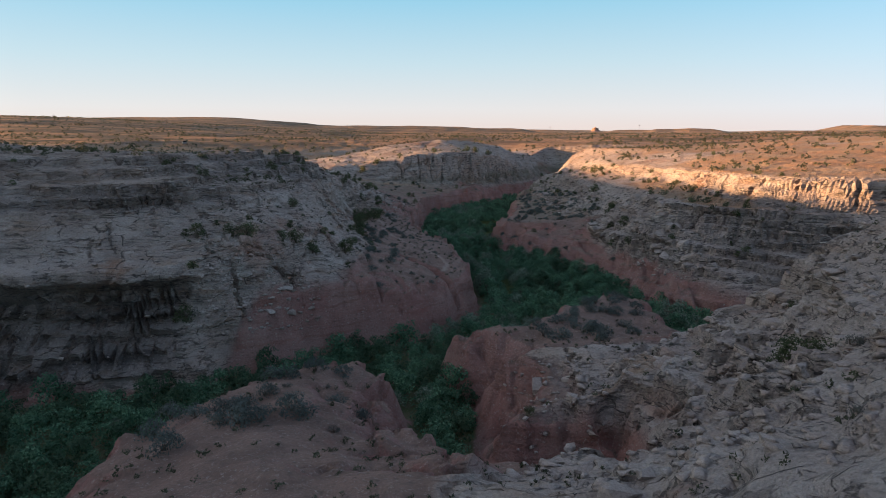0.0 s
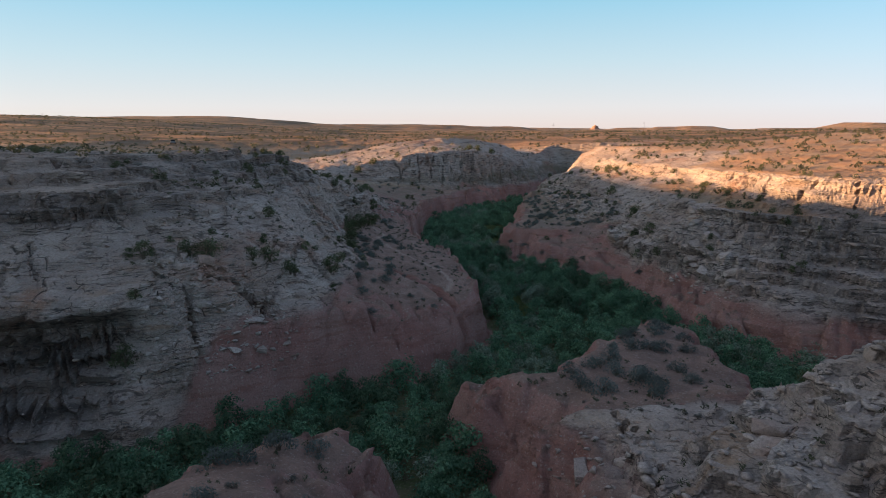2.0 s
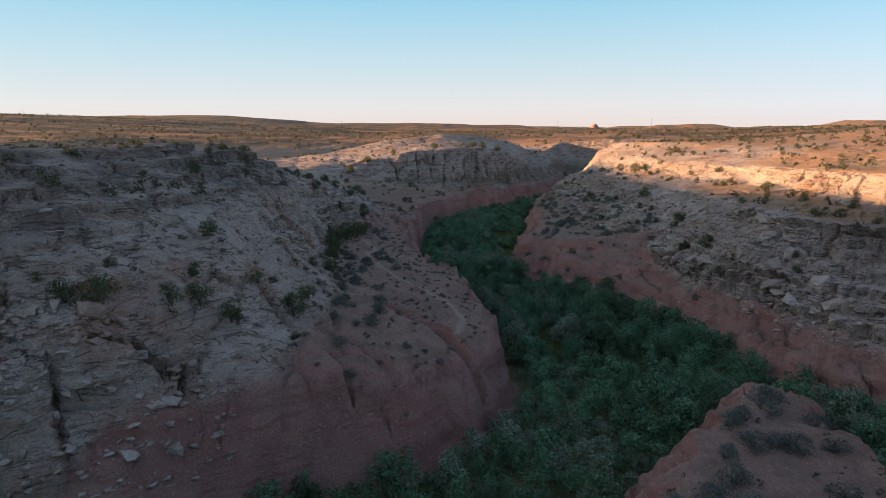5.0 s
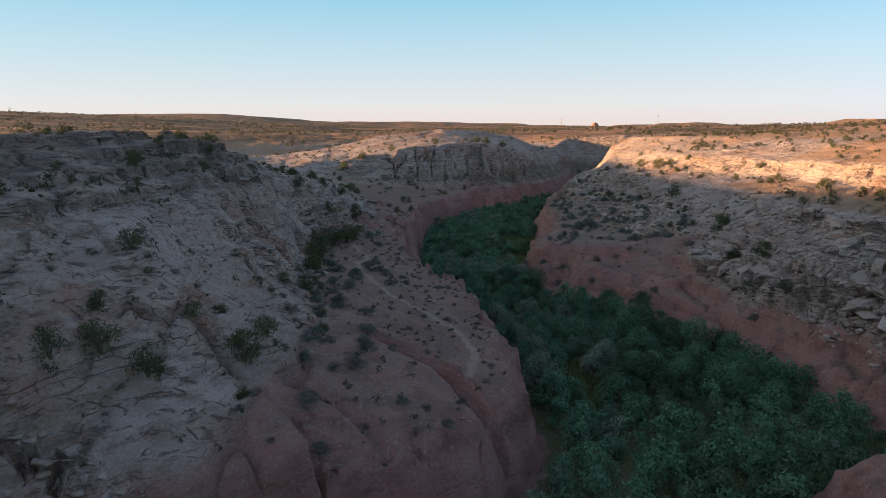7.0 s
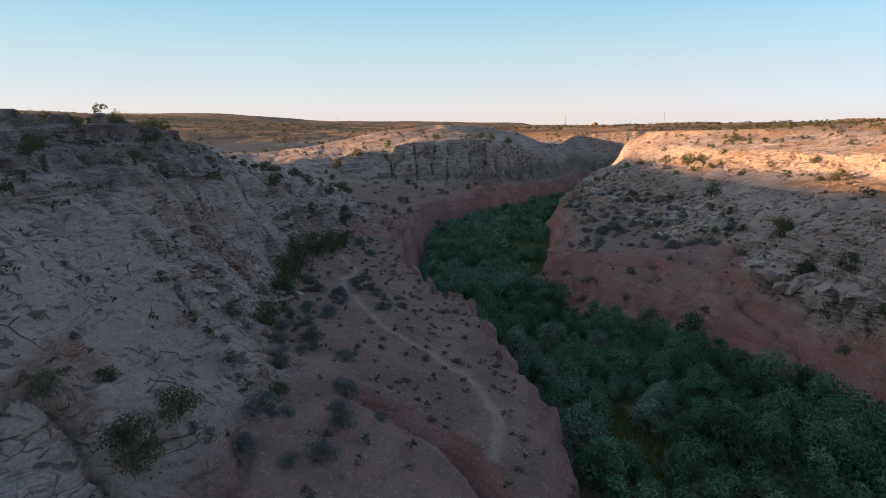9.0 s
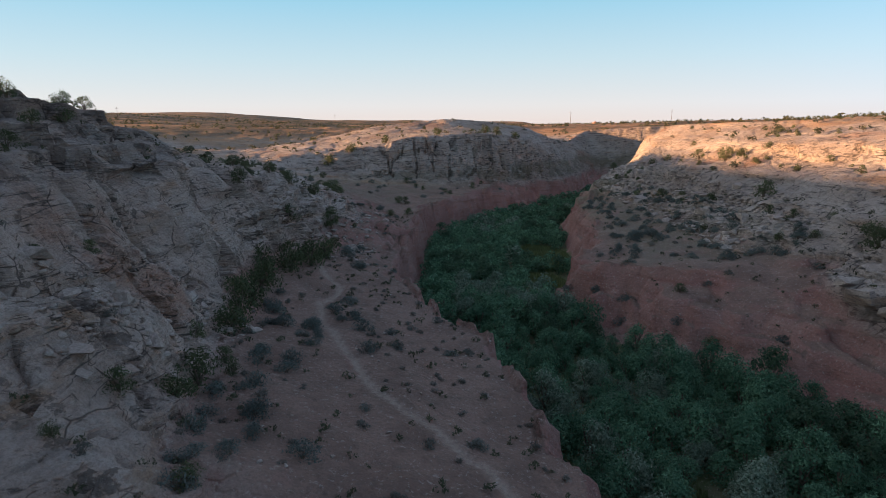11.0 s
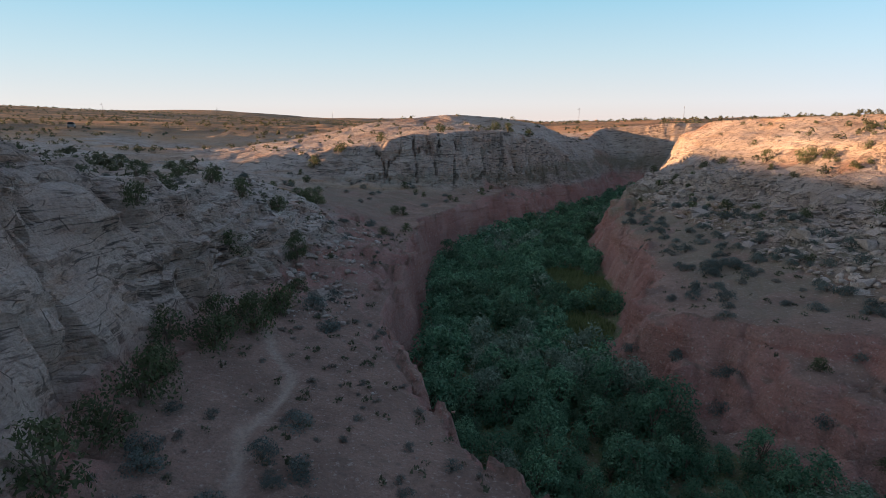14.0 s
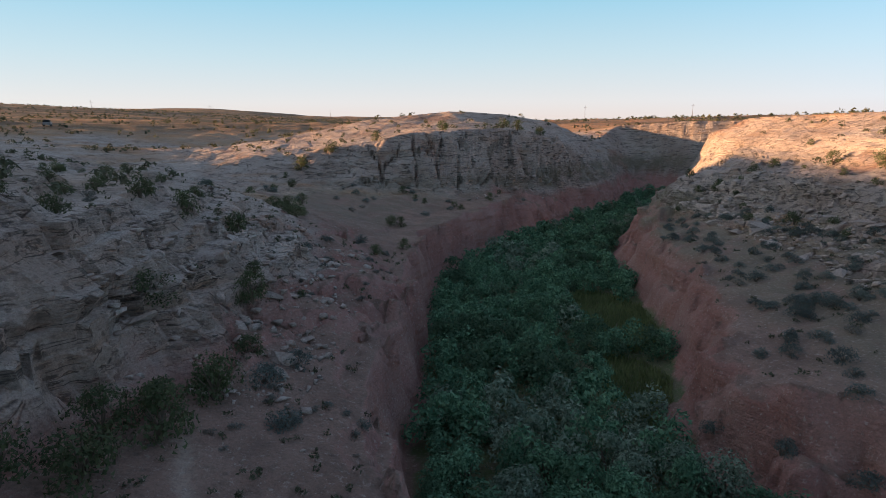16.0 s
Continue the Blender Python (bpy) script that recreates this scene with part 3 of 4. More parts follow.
def ground_material():
    m, nt, b = material("desert_ground", 0.92)
    k = Nodes(nt)
    p = k.place()
    a = k.attribute("zone")
    sep = nt.nodes.new("ShaderNodeSeparateColor")
    nt.links.new(a["Color"], sep.inputs[0])
    rock, sand, trail = sep.outputs
    a2 = k.attribute("cover")
    sep2 = nt.nodes.new("ShaderNodeSeparateColor")
    nt.links.new(a2["Color"], sep2.inputs[0])
    varnish_shade, wet, heath = sep2.outputs
    stone = stone_colour(k, p)
    warp = nt.nodes.new("ShaderNodeTexNoise")
    nt.links.new(p, warp.inputs["Vector"])
    warp.inputs["Scale"].default_value = 0.7
    vm = nt.nodes.new("ShaderNodeVectorMath")
    vm.operation = "MULTIPLY_ADD"
    nt.links.new(warp.outputs["Color"], vm.inputs[0])
    vm.inputs[1].default_value = (0.45, 0.45, 0.45)
    nt.links.new(p, vm.inputs[2])
    q = k.scaled(vm.outputs[0], (0.3, 0.85, 1.6))
    cr = k.voronoi(q, 0.42)
    crack = k.math("MULTIPLY", k.ramp(cr, 0.0, 0.024, 1, 0), k.ramp(k.noise(p, 0.75, 4), 0.5, 0.58))
    cr2 = k.voronoi(k.scaled(vm.outputs[0], (1.0, 0.6, 3.0)), 0.9)
    crack2 = k.math("MULTIPLY", k.ramp(cr2, 0.0, 0.05, 1, 0), k.ramp(k.noise(p, 1.1, 4), 0.52, 0.6))
    dash = k.ramp(k.noise(k.scaled(vm.outputs[0], (0.35, 1.1, 2.6)), 1.1, 6, 0.62), 0.55, 0.6)
    dash = k.math("MULTIPLY", dash, k.ramp(k.noise(p, 0.25, 4), 0.38, 0.58))
    cracks = k.math("MAXIMUM", k.math("MULTIPLY", crack, 0.9), k.math("MAXIMUM", k.math("MULTIPLY", crack2, 0.7), k.math("MULTIPLY", dash, 0.75)))
    stone = k.mix(k.math("MULTIPLY", cracks, 0.9), stone, (0.04, 0.033, 0.03))
    # alcove varnish with painted shade, dark open cracks and weathered crust
    stone = k.mix(varnish_shade, stone, (0.05, 0.042, 0.04))
    red = k.mix(k.ramp(k.noise(p, 0.22, 5), 0.35, 0.65), (0.345, 0.165, 0.138), (0.385, 0.215, 0.178))
    red = k.mix(k.ramp(k.noise(k.scaled(p, (0.3, 0.3, 3.0)), 0.6, 4), 0.5, 0.7, 0, 0.5), red, (0.25, 0.09, 0.06))
    red = k.mix(k.ramp(k.noise(p, 3.0, 5, 0.7), 0.5, 0.8, 0, 0.35), red, (0.20, 0.12, 0.09))
    nz = nt.nodes.new("ShaderNodeSeparateXYZ")
    nt.links.new(nt.nodes.new("ShaderNodeNewGeometry").outputs["Normal"], nz.inputs[0])
    dust = k.mix(k.ramp(k.noise(p, 0.35, 6, 0.65), 0.4, 0.6), (0.315, 0.2, 0.155), (0.22, 0.14, 0.108))
    dust = k.mix(k.ramp(k.noise(p, 1.6, 6, 0.7), 0.5, 0.72, 0, 0.6), dust, (0.12, 0.095, 0.07))
    red = k.mix(k.ramp(nz.outputs[2], 0.78, 0.95, 0, 0.85), red, dust)
    low = k.mix(rock, red, stone)
    orange = k.mix(k.ramp(k.noise(p, 0.12, 5), 0.35, 0.65), (0.50, 0.255, 0.12), (0.42, 0.28, 0.175))
    orange = k.mix(k.ramp(k.noise(p, 0.9, 5, 0.65), 0.5, 0.68, 0, 0.55), orange, (0.20, 0.15, 0.09))
    low = k.mix(k.math("MULTIPLY", sand, k.math("MULTIPLY", rock, 0.85)), low, orange)
    streak = k.math("MULTIPLY", heath, k.ramp(k.noise(k.scaled(p, (0.3, 1.0, 1.0)), 0.045, 6, 0.65), 0.42, 0.54, 0, 0.85))
    low = k.mix(k.math("MULTIPLY", heath, 0.5), low, (0.50, 0.225, 0.095))
    low = k.mix(streak, low, (0.14, 0.095, 0.06))
    low = k.mix(k.math("MULTIPLY", a2["Alpha"], k.ramp(k.noise(p, 0.3, 5, 0.65), 0.36, 0.56, 0.1, 0.8)), low, (0.21, 0.18, 0.125))
    scrub = k.math("MULTIPLY", heath, k.math("MAXIMUM", k.ramp(k.voronoi(p, 0.33, "F1"), 0.25, 0.45, 1, 0), k.ramp(k.voronoi(k.scaled(p, (0.6, 1.0, 1.0)), 0.13, "F1"), 0.2, 0.45, 0.9, 0)))
    low = k.mix(k.math("MULTIPLY", scrub, k.ramp(k.noise(p, 0.03, 3), 0.35, 0.6, 0.35, 0.95)), low, (0.10, 0.095, 0.055))
    litter = k.mix(k.ramp(k.noise(p, 0.8, 5), 0.4, 0.6), (0.12, 0.145, 0.06), (0.15, 0.14, 0.075))
    low = k.mix(wet, low, litter)
    low = k.mix(k.math("MULTIPLY", trail, k.ramp(k.noise(p, 1.2, 3), 0.3, 0.6, 0.65, 1.0)), low, (0.44, 0.32, 0.255))
    grit = k.ramp(k.noise(p, 7.0, 5, 0.8), 0.42, 0.62)
    low = k.mix(k.math("MULTIPLY", grit, 0.3), low, (0.10, 0.08, 0.07))
    glint = k.ramp(k.noise(p, 4.3, 5, 0.8), 0.55, 0.66, 0, 0.55)
    low = k.mix(glint, low, (0.50, 0.41, 0.355))
    peb = k.math("MULTIPLY", k.ramp(k.voronoi(p, 1.5, "F1"), 0.10, 0.22, 1, 0), k.ramp(k.noise(p, 0.5, 4), 0.42, 0.6))
    low = k.mix(k.math("MULTIPLY", peb, 0.4), low, (0.075, 0.062, 0.05))
    peb2 = k.math("MULTIPLY", k.ramp(k.voronoi(k.scaled(p, (1.0, 1.0, 0.8)), 2.1, "F1"), 0.08, 0.2, 1, 0), k.ramp(k.noise(p, 0.3, 4), 0.5, 0.65))
    low = k.mix(k.math("MULTIPLY", peb2, 0.5), low, (0.45, 0.36, 0.29))
    nt.links.new(low, b.inputs["Base Color"])
    grain = k.noise(p, 5.0, 6, 0.65)
    beds = k.noise(k.scaled(p, (0.5, 0.5, 3.4)), 1.3, 5, 0.6)
    n1 = k.bump(k.math("MULTIPLY", beds, k.math("ADD", k.math("MULTIPLY", rock, 0.8), 0.2)), 1.0, 0.6)
    n2 = k.bump(k.math("MULTIPLY", cracks, k.math("MULTIPLY", rock, -1.0)), 0.8, 0.25, n1)
    n3 = k.bump(grain, 0.9, 0.22, n2)
    nt.links.new(n3, b.inputs["Normal"])
    return m


def rock_material(name, warm):
    m, nt, b = material(name, 0.9)
    k = Nodes(nt)
    p = k.place()
    c = stone_colour(k, p)
    if warm:
        c = k.mix(0.75, c, (0.33, 0.16, 0.105))
    c = k.mix(k.ramp(k.random(), 0, 1, 0.0, 0.25), c, (0.25, 0.19, 0.16))
    c = k.mix(k.ramp(k.noise(p, 7.0, 5, 0.8), 0.42, 0.62, 0, 0.35), c, (0.10, 0.08, 0.07))
    nt.links.new(c, b.inputs["Base Color"])
    nt.links.new(k.bump(k.noise(p, 3.0, 6, 0.65), 0.9, 0.2), b.inputs["Normal"])
    return m


def leaf_material(name, a, c, joined=False):
    m, nt, b = material(name, 0.75)
    k = Nodes(nt)
    col = k.mix(k.island(), a, c)
    dark = tuple(v * 0.55 for v in a)
    col = k.mix(k.ramp(k.noise(k.place(), 0.35, 3), 0.35, 0.7, 0, 0.45), col, dark)
    if not joined:
        col = k.mix(k.ramp(k.random(), 0, 1, 0, 0.4), col, dark)
    nt.links.new(col, b.inputs["Base Color"])
    thin = nt.nodes.new("ShaderNodeBsdfTranslucent")
    nt.links.new(col, thin.inputs[0])
    half = nt.nodes.new("ShaderNodeMixShader")
    half.inputs[0].default_value = 0.32
    nt.links.new(b.outputs[0], half.inputs[1])
    nt.links.new(thin.outputs[0], half.inputs[2])
    nt.links.new(half.outputs[0], nt.nodes["Material Output"].inputs[0])
    return m


def plain_material(name, colour, rough=0.8, metal=0.0):
    m, nt, b = material(name, rough)
    k = Nodes(nt)
    c = k.mix(k.ramp(k.noise(k.place(), 2.5, 5), 0.35, 0.7), colour, tuple(v * 0.7 for v in colour))
    nt.links.new(c, b.inputs["Base Color"])
    b.inputs["Metallic"].default_value = metal
    return m


GROUND = ground_material()


# ---- the ground: one sheet to the skyline ----
def build_ground():
    xs = steps([(-4200, -140, 420, 6), (-140, -60, 5, 0.7), (-60, -34, 0.6, CELL), (-34, 48, CELL, CELL), (48, 72, CELL * 1.2, 0.6), (72, 150, 0.8, 4), (150, 4200, 5, 420)])
    ys = steps([(-900, -20, 200, 6), (-20, 12, 3, 0.8), (12, 135, CELL, CELL * 1.1), (135, 240, CELL * 1.3, CELL * 2), (240, 264, CELL * 2, 0.8), (264, 360, 1.2, 4), (360, 4600, 5, 380)])
    gx, gy = np.meshgrid(xs, ys)
    px, py, pz, rock, sand, tr, lip, wet = land(gx, gy)
    far = np.hypot(gx, gy)
    pz = pz - smooth(1800, 4500, far) * 12
    nx, ny = len(xs), len(ys)
    idx = np.arange(nx * ny).reshape(ny, nx)
    quads = np.stack([idx[:-1, :-1], idx[:-1, 1:], idx[1:, 1:], idx[1:, :-1]], -1).reshape(-1, 4)
    me = bpy.data.meshes.new("ground")
    me.vertices.add(nx * ny)
    me.vertices.foreach_set("co", np.stack([px, py, pz], -1).astype(np.float32).ravel())
    me.loops.add(quads.size)
    me.loops.foreach_set("vertex_index", quads.astype(np.int32).ravel())
    me.polygons.add(len(quads))
    me.polygons.foreach_set("loop_start", (np.arange(len(quads)) * 4).astype(np.int32))
    me.update(calc_edges=True)
    one = np.ones(pz.shape)
    heath = smooth(13.5, 16, pz) * smooth(235, 320, far)
    grass = (smooth(4.8, 5.8, pz) * smooth(9.5, 8.0, pz) * (0.8 * smooth(112, 122, gy) * smooth(10, 20, gx) + 0.6 * smooth(150, 165, gy)))
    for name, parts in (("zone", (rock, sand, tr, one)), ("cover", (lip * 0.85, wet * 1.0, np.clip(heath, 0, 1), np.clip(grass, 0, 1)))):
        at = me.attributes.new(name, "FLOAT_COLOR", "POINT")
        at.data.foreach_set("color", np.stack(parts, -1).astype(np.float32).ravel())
    sharp = me.attributes.new("sharp_face", "BOOLEAN", "FACE")
    sharp.data.foreach_set("value", (rock[:-1, :-1] > 0.5).ravel())
    me.materials.append(GROUND)
    return tagged(new("ground", me), "red and buff sandstone canyon ground with ledges and sandy terraces", "ground", kind="structure"), xs, ys, px, py, pz


CELL = 0.28
ground, GXS, GYS, GPX, GPY, GPZ = build_ground()


# ---- building helpers ----
def mesh_of(name, verts, faces, mat):
    me = bpy.data.meshes.new(name)
    me.from_pydata([tuple(v) for v in verts], [], [tuple(f) for f in faces])
    me.materials.append(mat)
    return me


def sheet_mesh(name, verts, quads, mat):
    """A mesh from numpy arrays of vertices and four-cornered faces."""
    me = bpy.data.meshes.new(name)
    me.vertices.add(len(verts))
    me.vertices.foreach_set("co", np.asarray(verts, np.float32).ravel())
    me.loops.add(quads.size)
    me.loops.foreach_set("vertex_index", quads.astype(np.int32).ravel())
    me.polygons.add(len(quads))
    me.polygons.foreach_set("loop_start", (np.arange(len(quads)) * quads.shape[1]).astype(np.int32))
    me.update(calc_edges=True)
    me.materials.append(mat)
    return me


def part(name, data, parent, label=""):
    ob = new(name, data)
    ob.parent = parent
    if label:
        tagged(ob, label)
    return ob


def on_ground(x, y):
    """The place of the finished ground that belongs to plan points."""
    px, py, pz, rock, sand, tr, lip, wet = land(np.atleast_1d(np.asarray(x, float)), np.atleast_1d(np.asarray(y, float)))
    return px, py, pz, rock


def slope_at(x, y):
    e = 0.8
    return np.hypot(base_z(x + e, y) - base_z(x - e, y), base_z(x, y + e) - base_z(x, y - e)) / (2 * e)


def leaves(rng, n, rx, h, leaf, clumps, low=0.1, spiky=0.0):
    """Sprays of leaves in clumps over a rounded crown of radius rx and height h, as vertices and triangles."""
    a, u = rng.uniform(0, 2 * np.pi, clumps), rng.uniform(low, 1, clumps)
    r = np.sqrt(np.clip(1 - (u - 0.3) ** 2 / 0.5, 0.05, 1)) * rng.uniform(0.55, 1.0, clumps)
    centre = np.stack([np.cos(a) * r * rx * 0.72, np.sin(a) * r * rx * 0.72, u * h * 0.82], -1)
    size = rng.uniform(0.28, 0.5, clumps) * rx
    k = rng.integers(0, clumps, n)
    d = rng.normal(size=(n, 3))
    d[:, 2] = np.abs(d[:, 2]) * 1.1 - 0.2
    d /= np.linalg.norm(d, axis=1)[:, None]
    p = centre[k] + d * size[k][:, None] * rng.uniform(0.6, 1.08, n)[:, None]
    p[:, 2] = np.maximum(p[:, 2], 0.03)
    nrm = d + rng.normal(size=(n, 3)) * 0.4 + (0, 0, 0.25)
    nrm /= np.linalg.norm(nrm, axis=1)[:, None]
    t = np.cross(nrm, rng.normal(size=(n, 3)))
    t[:, 2] += spiky
    t /= np.linalg.norm(t, axis=1)[:, None] + 1e-9
    b = np.cross(nrm, t)
    s = leaf * rng.uniform(0.6, 1.35, n)[:, None]
    t, b = t * s, b * s * 0.5
    v = np.stack([p - t * 0.6 - b, p - t * 0.6 + b, p + t + nrm * s * 0.2], 1).reshape(-1, 3)
    return v, np.arange(3 * n).reshape(-1, 3)


def stems(rng, rx, h, count, thick):
    """Tapered stems that fan out from the root into the crown."""
    verts = [(math.cos(q * math.tau / 5) * thick * 1.4, math.sin(q * math.tau / 5) * thick * 1.4, -0.15) for q in range(5)]
    faces = []
    for k in range(count):
        a = math.tau * k / count + rng.uniform(-0.4, 0.4)
        top = Vector((math.cos(a) * rx * rng.uniform(0.2, 0.6), math.sin(a) * rx * rng.uniform(0.2, 0.6), h * rng.uniform(0.5, 0.8)))
        bend = Vector((top.x * 0.25, top.y * 0.25, top.z * 0.45))
        rings = [list(range(5))]
        for c, w in ((bend, thick * 0.7), (top, thick * 0.25)):
            rings.append(list(range(len(verts), len(verts) + 5)))
            verts += [(c.x + math.cos(q * math.tau / 5) * w, c.y + math.sin(q * math.tau / 5) * w, c.z) for q in range(5)]
        for lo, hi in zip(rings[:-1], rings[1:]):
            faces += [(lo[q], lo[(q + 1) % 5], hi[(q + 1) % 5], hi[q]) for q in range(5)]
    return verts, faces


BARK = plain_material("grey_bark", (0.16, 0.12, 0.09), 0.9)
WILLOW = leaf_material("willow_leaf", (0.055, 0.135, 0.075), (0.215, 0.37, 0.215))
OLIVE = leaf_material("olive_leaf", (0.11, 0.165, 0.11), (0.33, 0.39, 0.285))
DARK = leaf_material("tamarisk_leaf", (0.045, 0.09, 0.05), (0.135, 0.205, 0.115))
SAGE = leaf_material("sage_leaf", (0.12, 0.14, 0.125), (0.21, 0.23, 0.205))
GREASE = leaf_material("greasewood_leaf", (0.075, 0.095, 0.045), (0.16, 0.175, 0.085))
DRY = leaf_material("dry_twig", (0.15, 0.14, 0.12), (0.26, 0.24, 0.21))
THICKET_MATS = [leaf_material("thicket_" + n, a, c, True) for n, a, c in (("willow", (0.055, 0.135, 0.075), (0.215, 0.37, 0.215)),
                ("olive", (0.11, 0.165, 0.11), (0.33, 0.39, 0.285)), ("tamarisk", (0.045, 0.09, 0.05), (0.135, 0.205, 0.115)), ("scrub", (0.075, 0.08, 0.045), (0.15, 0.145, 0.095)))]


def shrub(name, rng, mat, rx, h, n, leaf, clumps, label, category, group, low=0.1, spiky=0.0):
    """A shrub: an empty at its root with stems and crown."""
    root = tagged(new(name), label, category, group)
    part("trunk", mesh_of("trunk", *stems(rng, rx, h, 6, 0.03 + 0.012 * h), BARK), root, "grey branching woody trunk")
    part("crown", sheet_mesh("crown", *leaves(rng, n, rx, h, leaf, clumps, low, spiky), mat), root)
    return root


def scatter(kinds, spots, rng):
    """Copies of the kinds at spots of (x, y, size); the first spot of a kind takes the kind itself."""
    fresh = set(range(len(kinds)))
    for n, (x, y, size, which) in enumerate(spots):
        px, py, pz, _ = on_ground(x, y)
        m = pose(float(px[0]), float(py[0]), float(pz[0]) - 0.05, 0, 0, rng.uniform(0, 360))
        ob = kinds[which]
        if which in fresh:
            fresh.discard(which)
            ob.matrix_basis = m
        else:
            ob = copy_thing(ob, m)
        ob.scale = (size, size, size * rng.uniform(0.85, 1.15))
    for k in fresh:
        for o in (*kinds[k].children_recursive, kinds[k]):
            bpy.data.objects.remove(o)


# ---- the thicket on the canyon floor ----
MEADOWS = [(11.5, 146, 3.4, 7.5), (9.5, 131, 2.2, 5), (9.4, 86.5, 1.7, 5), (16, 146, 2.2, 3)]


def thicket():
    rng = np.random.default_rng(5)
    step = 1.5
    gx, gy = np.meshgrid(np.arange(-62, 92, step), np.arange(22, 246, step))
    x, y = (gx + rng.uniform(-0.6, 0.6, gx.shape)).ravel(), (gy + rng.uniform(-0.6, 0.6, gy.shape)).ravel()
    edge = np.minimum.reduce([line_distance(l, x, y) for l in (LEFT_FOOT, RIGHT_FOOT, SPUR_FOOT)])
    keep = inside(FLOOR, x, y) & (edge > 0.35)
    for mx, my, ra, rb in MEADOWS:
        keep &= ((x - mx) / ra) ** 2 + ((y - my) / rb) ** 2 > 1 + 0.3 * fbm(x / 2, y / 2, 2, 8)
    keep &= (rng.uniform(size=x.shape) < 0.94)
    x, y, edge = x[keep], y[keep], edge[keep]
    tall = 0.68 + 0.4 * fbm(x / 9, y / 9, 3, 15) + 0.55 * rng.uniform(-1, 1, x.shape)
    tall = np.clip(tall + 0.15 * smooth(4, 0.5, edge), 0.25, 1.4)
    # the shift below y 66 picks darker leaves to stand in for deep canyon shade
    tone = fbm(x / 7, y / 7, 2, 19) + 0.5 * rng.uniform(-1, 1, x.shape) - 0.45 * smooth(66, 56, y)
    which = np.where(tone > 0.42, 1, np.where(tone < -0.42, 2, 0))
    single = (x > -9) & (x < 24) & (y > 82) & (y < 121)
    kinds = []
    rows = (("willow_shrub", WILLOW, "dense green willow shrub in the canyon-floor thicket"), ("olive_shrub", OLIVE, "silvery grey-green olive shrub in the canyon thicket"),
            ("tamarisk_shrub", DARK, "dark green feathery tamarisk shrub on the canyon floor"))
    for name, mat, label in rows:
        for v in range(2):
            kinds.append(shrub(name, rng, mat, 1.35, 2.9, 1500, 0.105, 26, label, "shrub", "shrubs of the canyon thicket"))
    spots = [(x[i], y[i], 0.4 + 0.55 * tall[i], 2 * int(which[i]) + int(rng.integers(2))) for i in np.flatnonzero(single)][:300]
    scatter(kinds, spots, rng)
    rest = np.flatnonzero(~single)
    for w, (title, label) in enumerate((("willow_thicket", "dense green willow thicket filling the canyon floor"), ("olive_thicket", "silvery grey-green olive scrub filling the canyon floor"),
                                        ("tamarisk_thicket", "dark tamarisk scrub along the canyon floor"))):
        vs, qs, at = [], [], 0
        for i in rest[which[rest] == w]:
            near = y[i] < 84 and x[i] < 40
            n = 640 if near else (430 if y[i] < 160 else 200)
            v, q = leaves(rng, n, 1.35, 2.9, 0.14 if near else (0.165 if y[i] < 160 else 0.25), 20)
            k = 0.4 + 0.55 * tall[i]
            v = v * (k, k, k * rng.uniform(0.85, 1.15)) + (x[i], y[i], float(floor_z(y[i])) - 0.05)
            vs.append(v), qs.append(q + at)
            at += len(v)
        tagged(new(title, sheet_mesh(title, np.vstack(vs), np.vstack(qs), THICKET_MATS[w])), label, "thicket", kind="stuff")
    # grass of the small clearings
    vs, qs, at = [], [], 0
    for mx, my, ra, rb in MEADOWS:
        n = int(260 * ra * rb)
        a, r = rng.uniform(0, 6.283, n), np.sqrt(rng.uniform(0, 1.3, n))
        px, py = mx + ra * r * np.cos(a), my + rb * r * np.sin(a)
        ok = inside(FLOOR, px, py)
        px, py = px[ok], py[ok]
        t, w, h = rng.uniform(0, 6.283, len(px)), rng.uniform(0.03, 0.07, len(px)), rng.uniform(0.2, 0.6, len(px))
        dx, dy = np.cos(t) * w, np.sin(t) * w
        lx, ly = rng.normal(0, 0.12, len(px)), rng.normal(0, 0.12, len(px))
        z = floor_z(py)
        v = np.stack([np.stack([px - dx, py - dy, z], -1), np.stack([px + dx, py + dy, z], -1), np.stack([px + dx * 0.3 + lx, py + dy * 0.3 + ly, z + h], -1),
                      np.stack([px - dx * 0.3 + lx, py - dy * 0.3 + ly, z + h], -1)], 1).reshape(-1, 3)
        vs.append(v), qs.append(np.arange(len(v)).reshape(-1, 4) + at)
        at += len(v)
    tagged(new("meadow_grass", sheet_mesh("meadow_grass", np.vstack(vs), np.vstack(qs), leaf_material("grass_blade", (0.13, 0.165, 0.065), (0.23, 0.25, 0.105), True))),
           "yellow-green grass in clearings of the canyon floor", "grass", kind="stuff")


thicket()


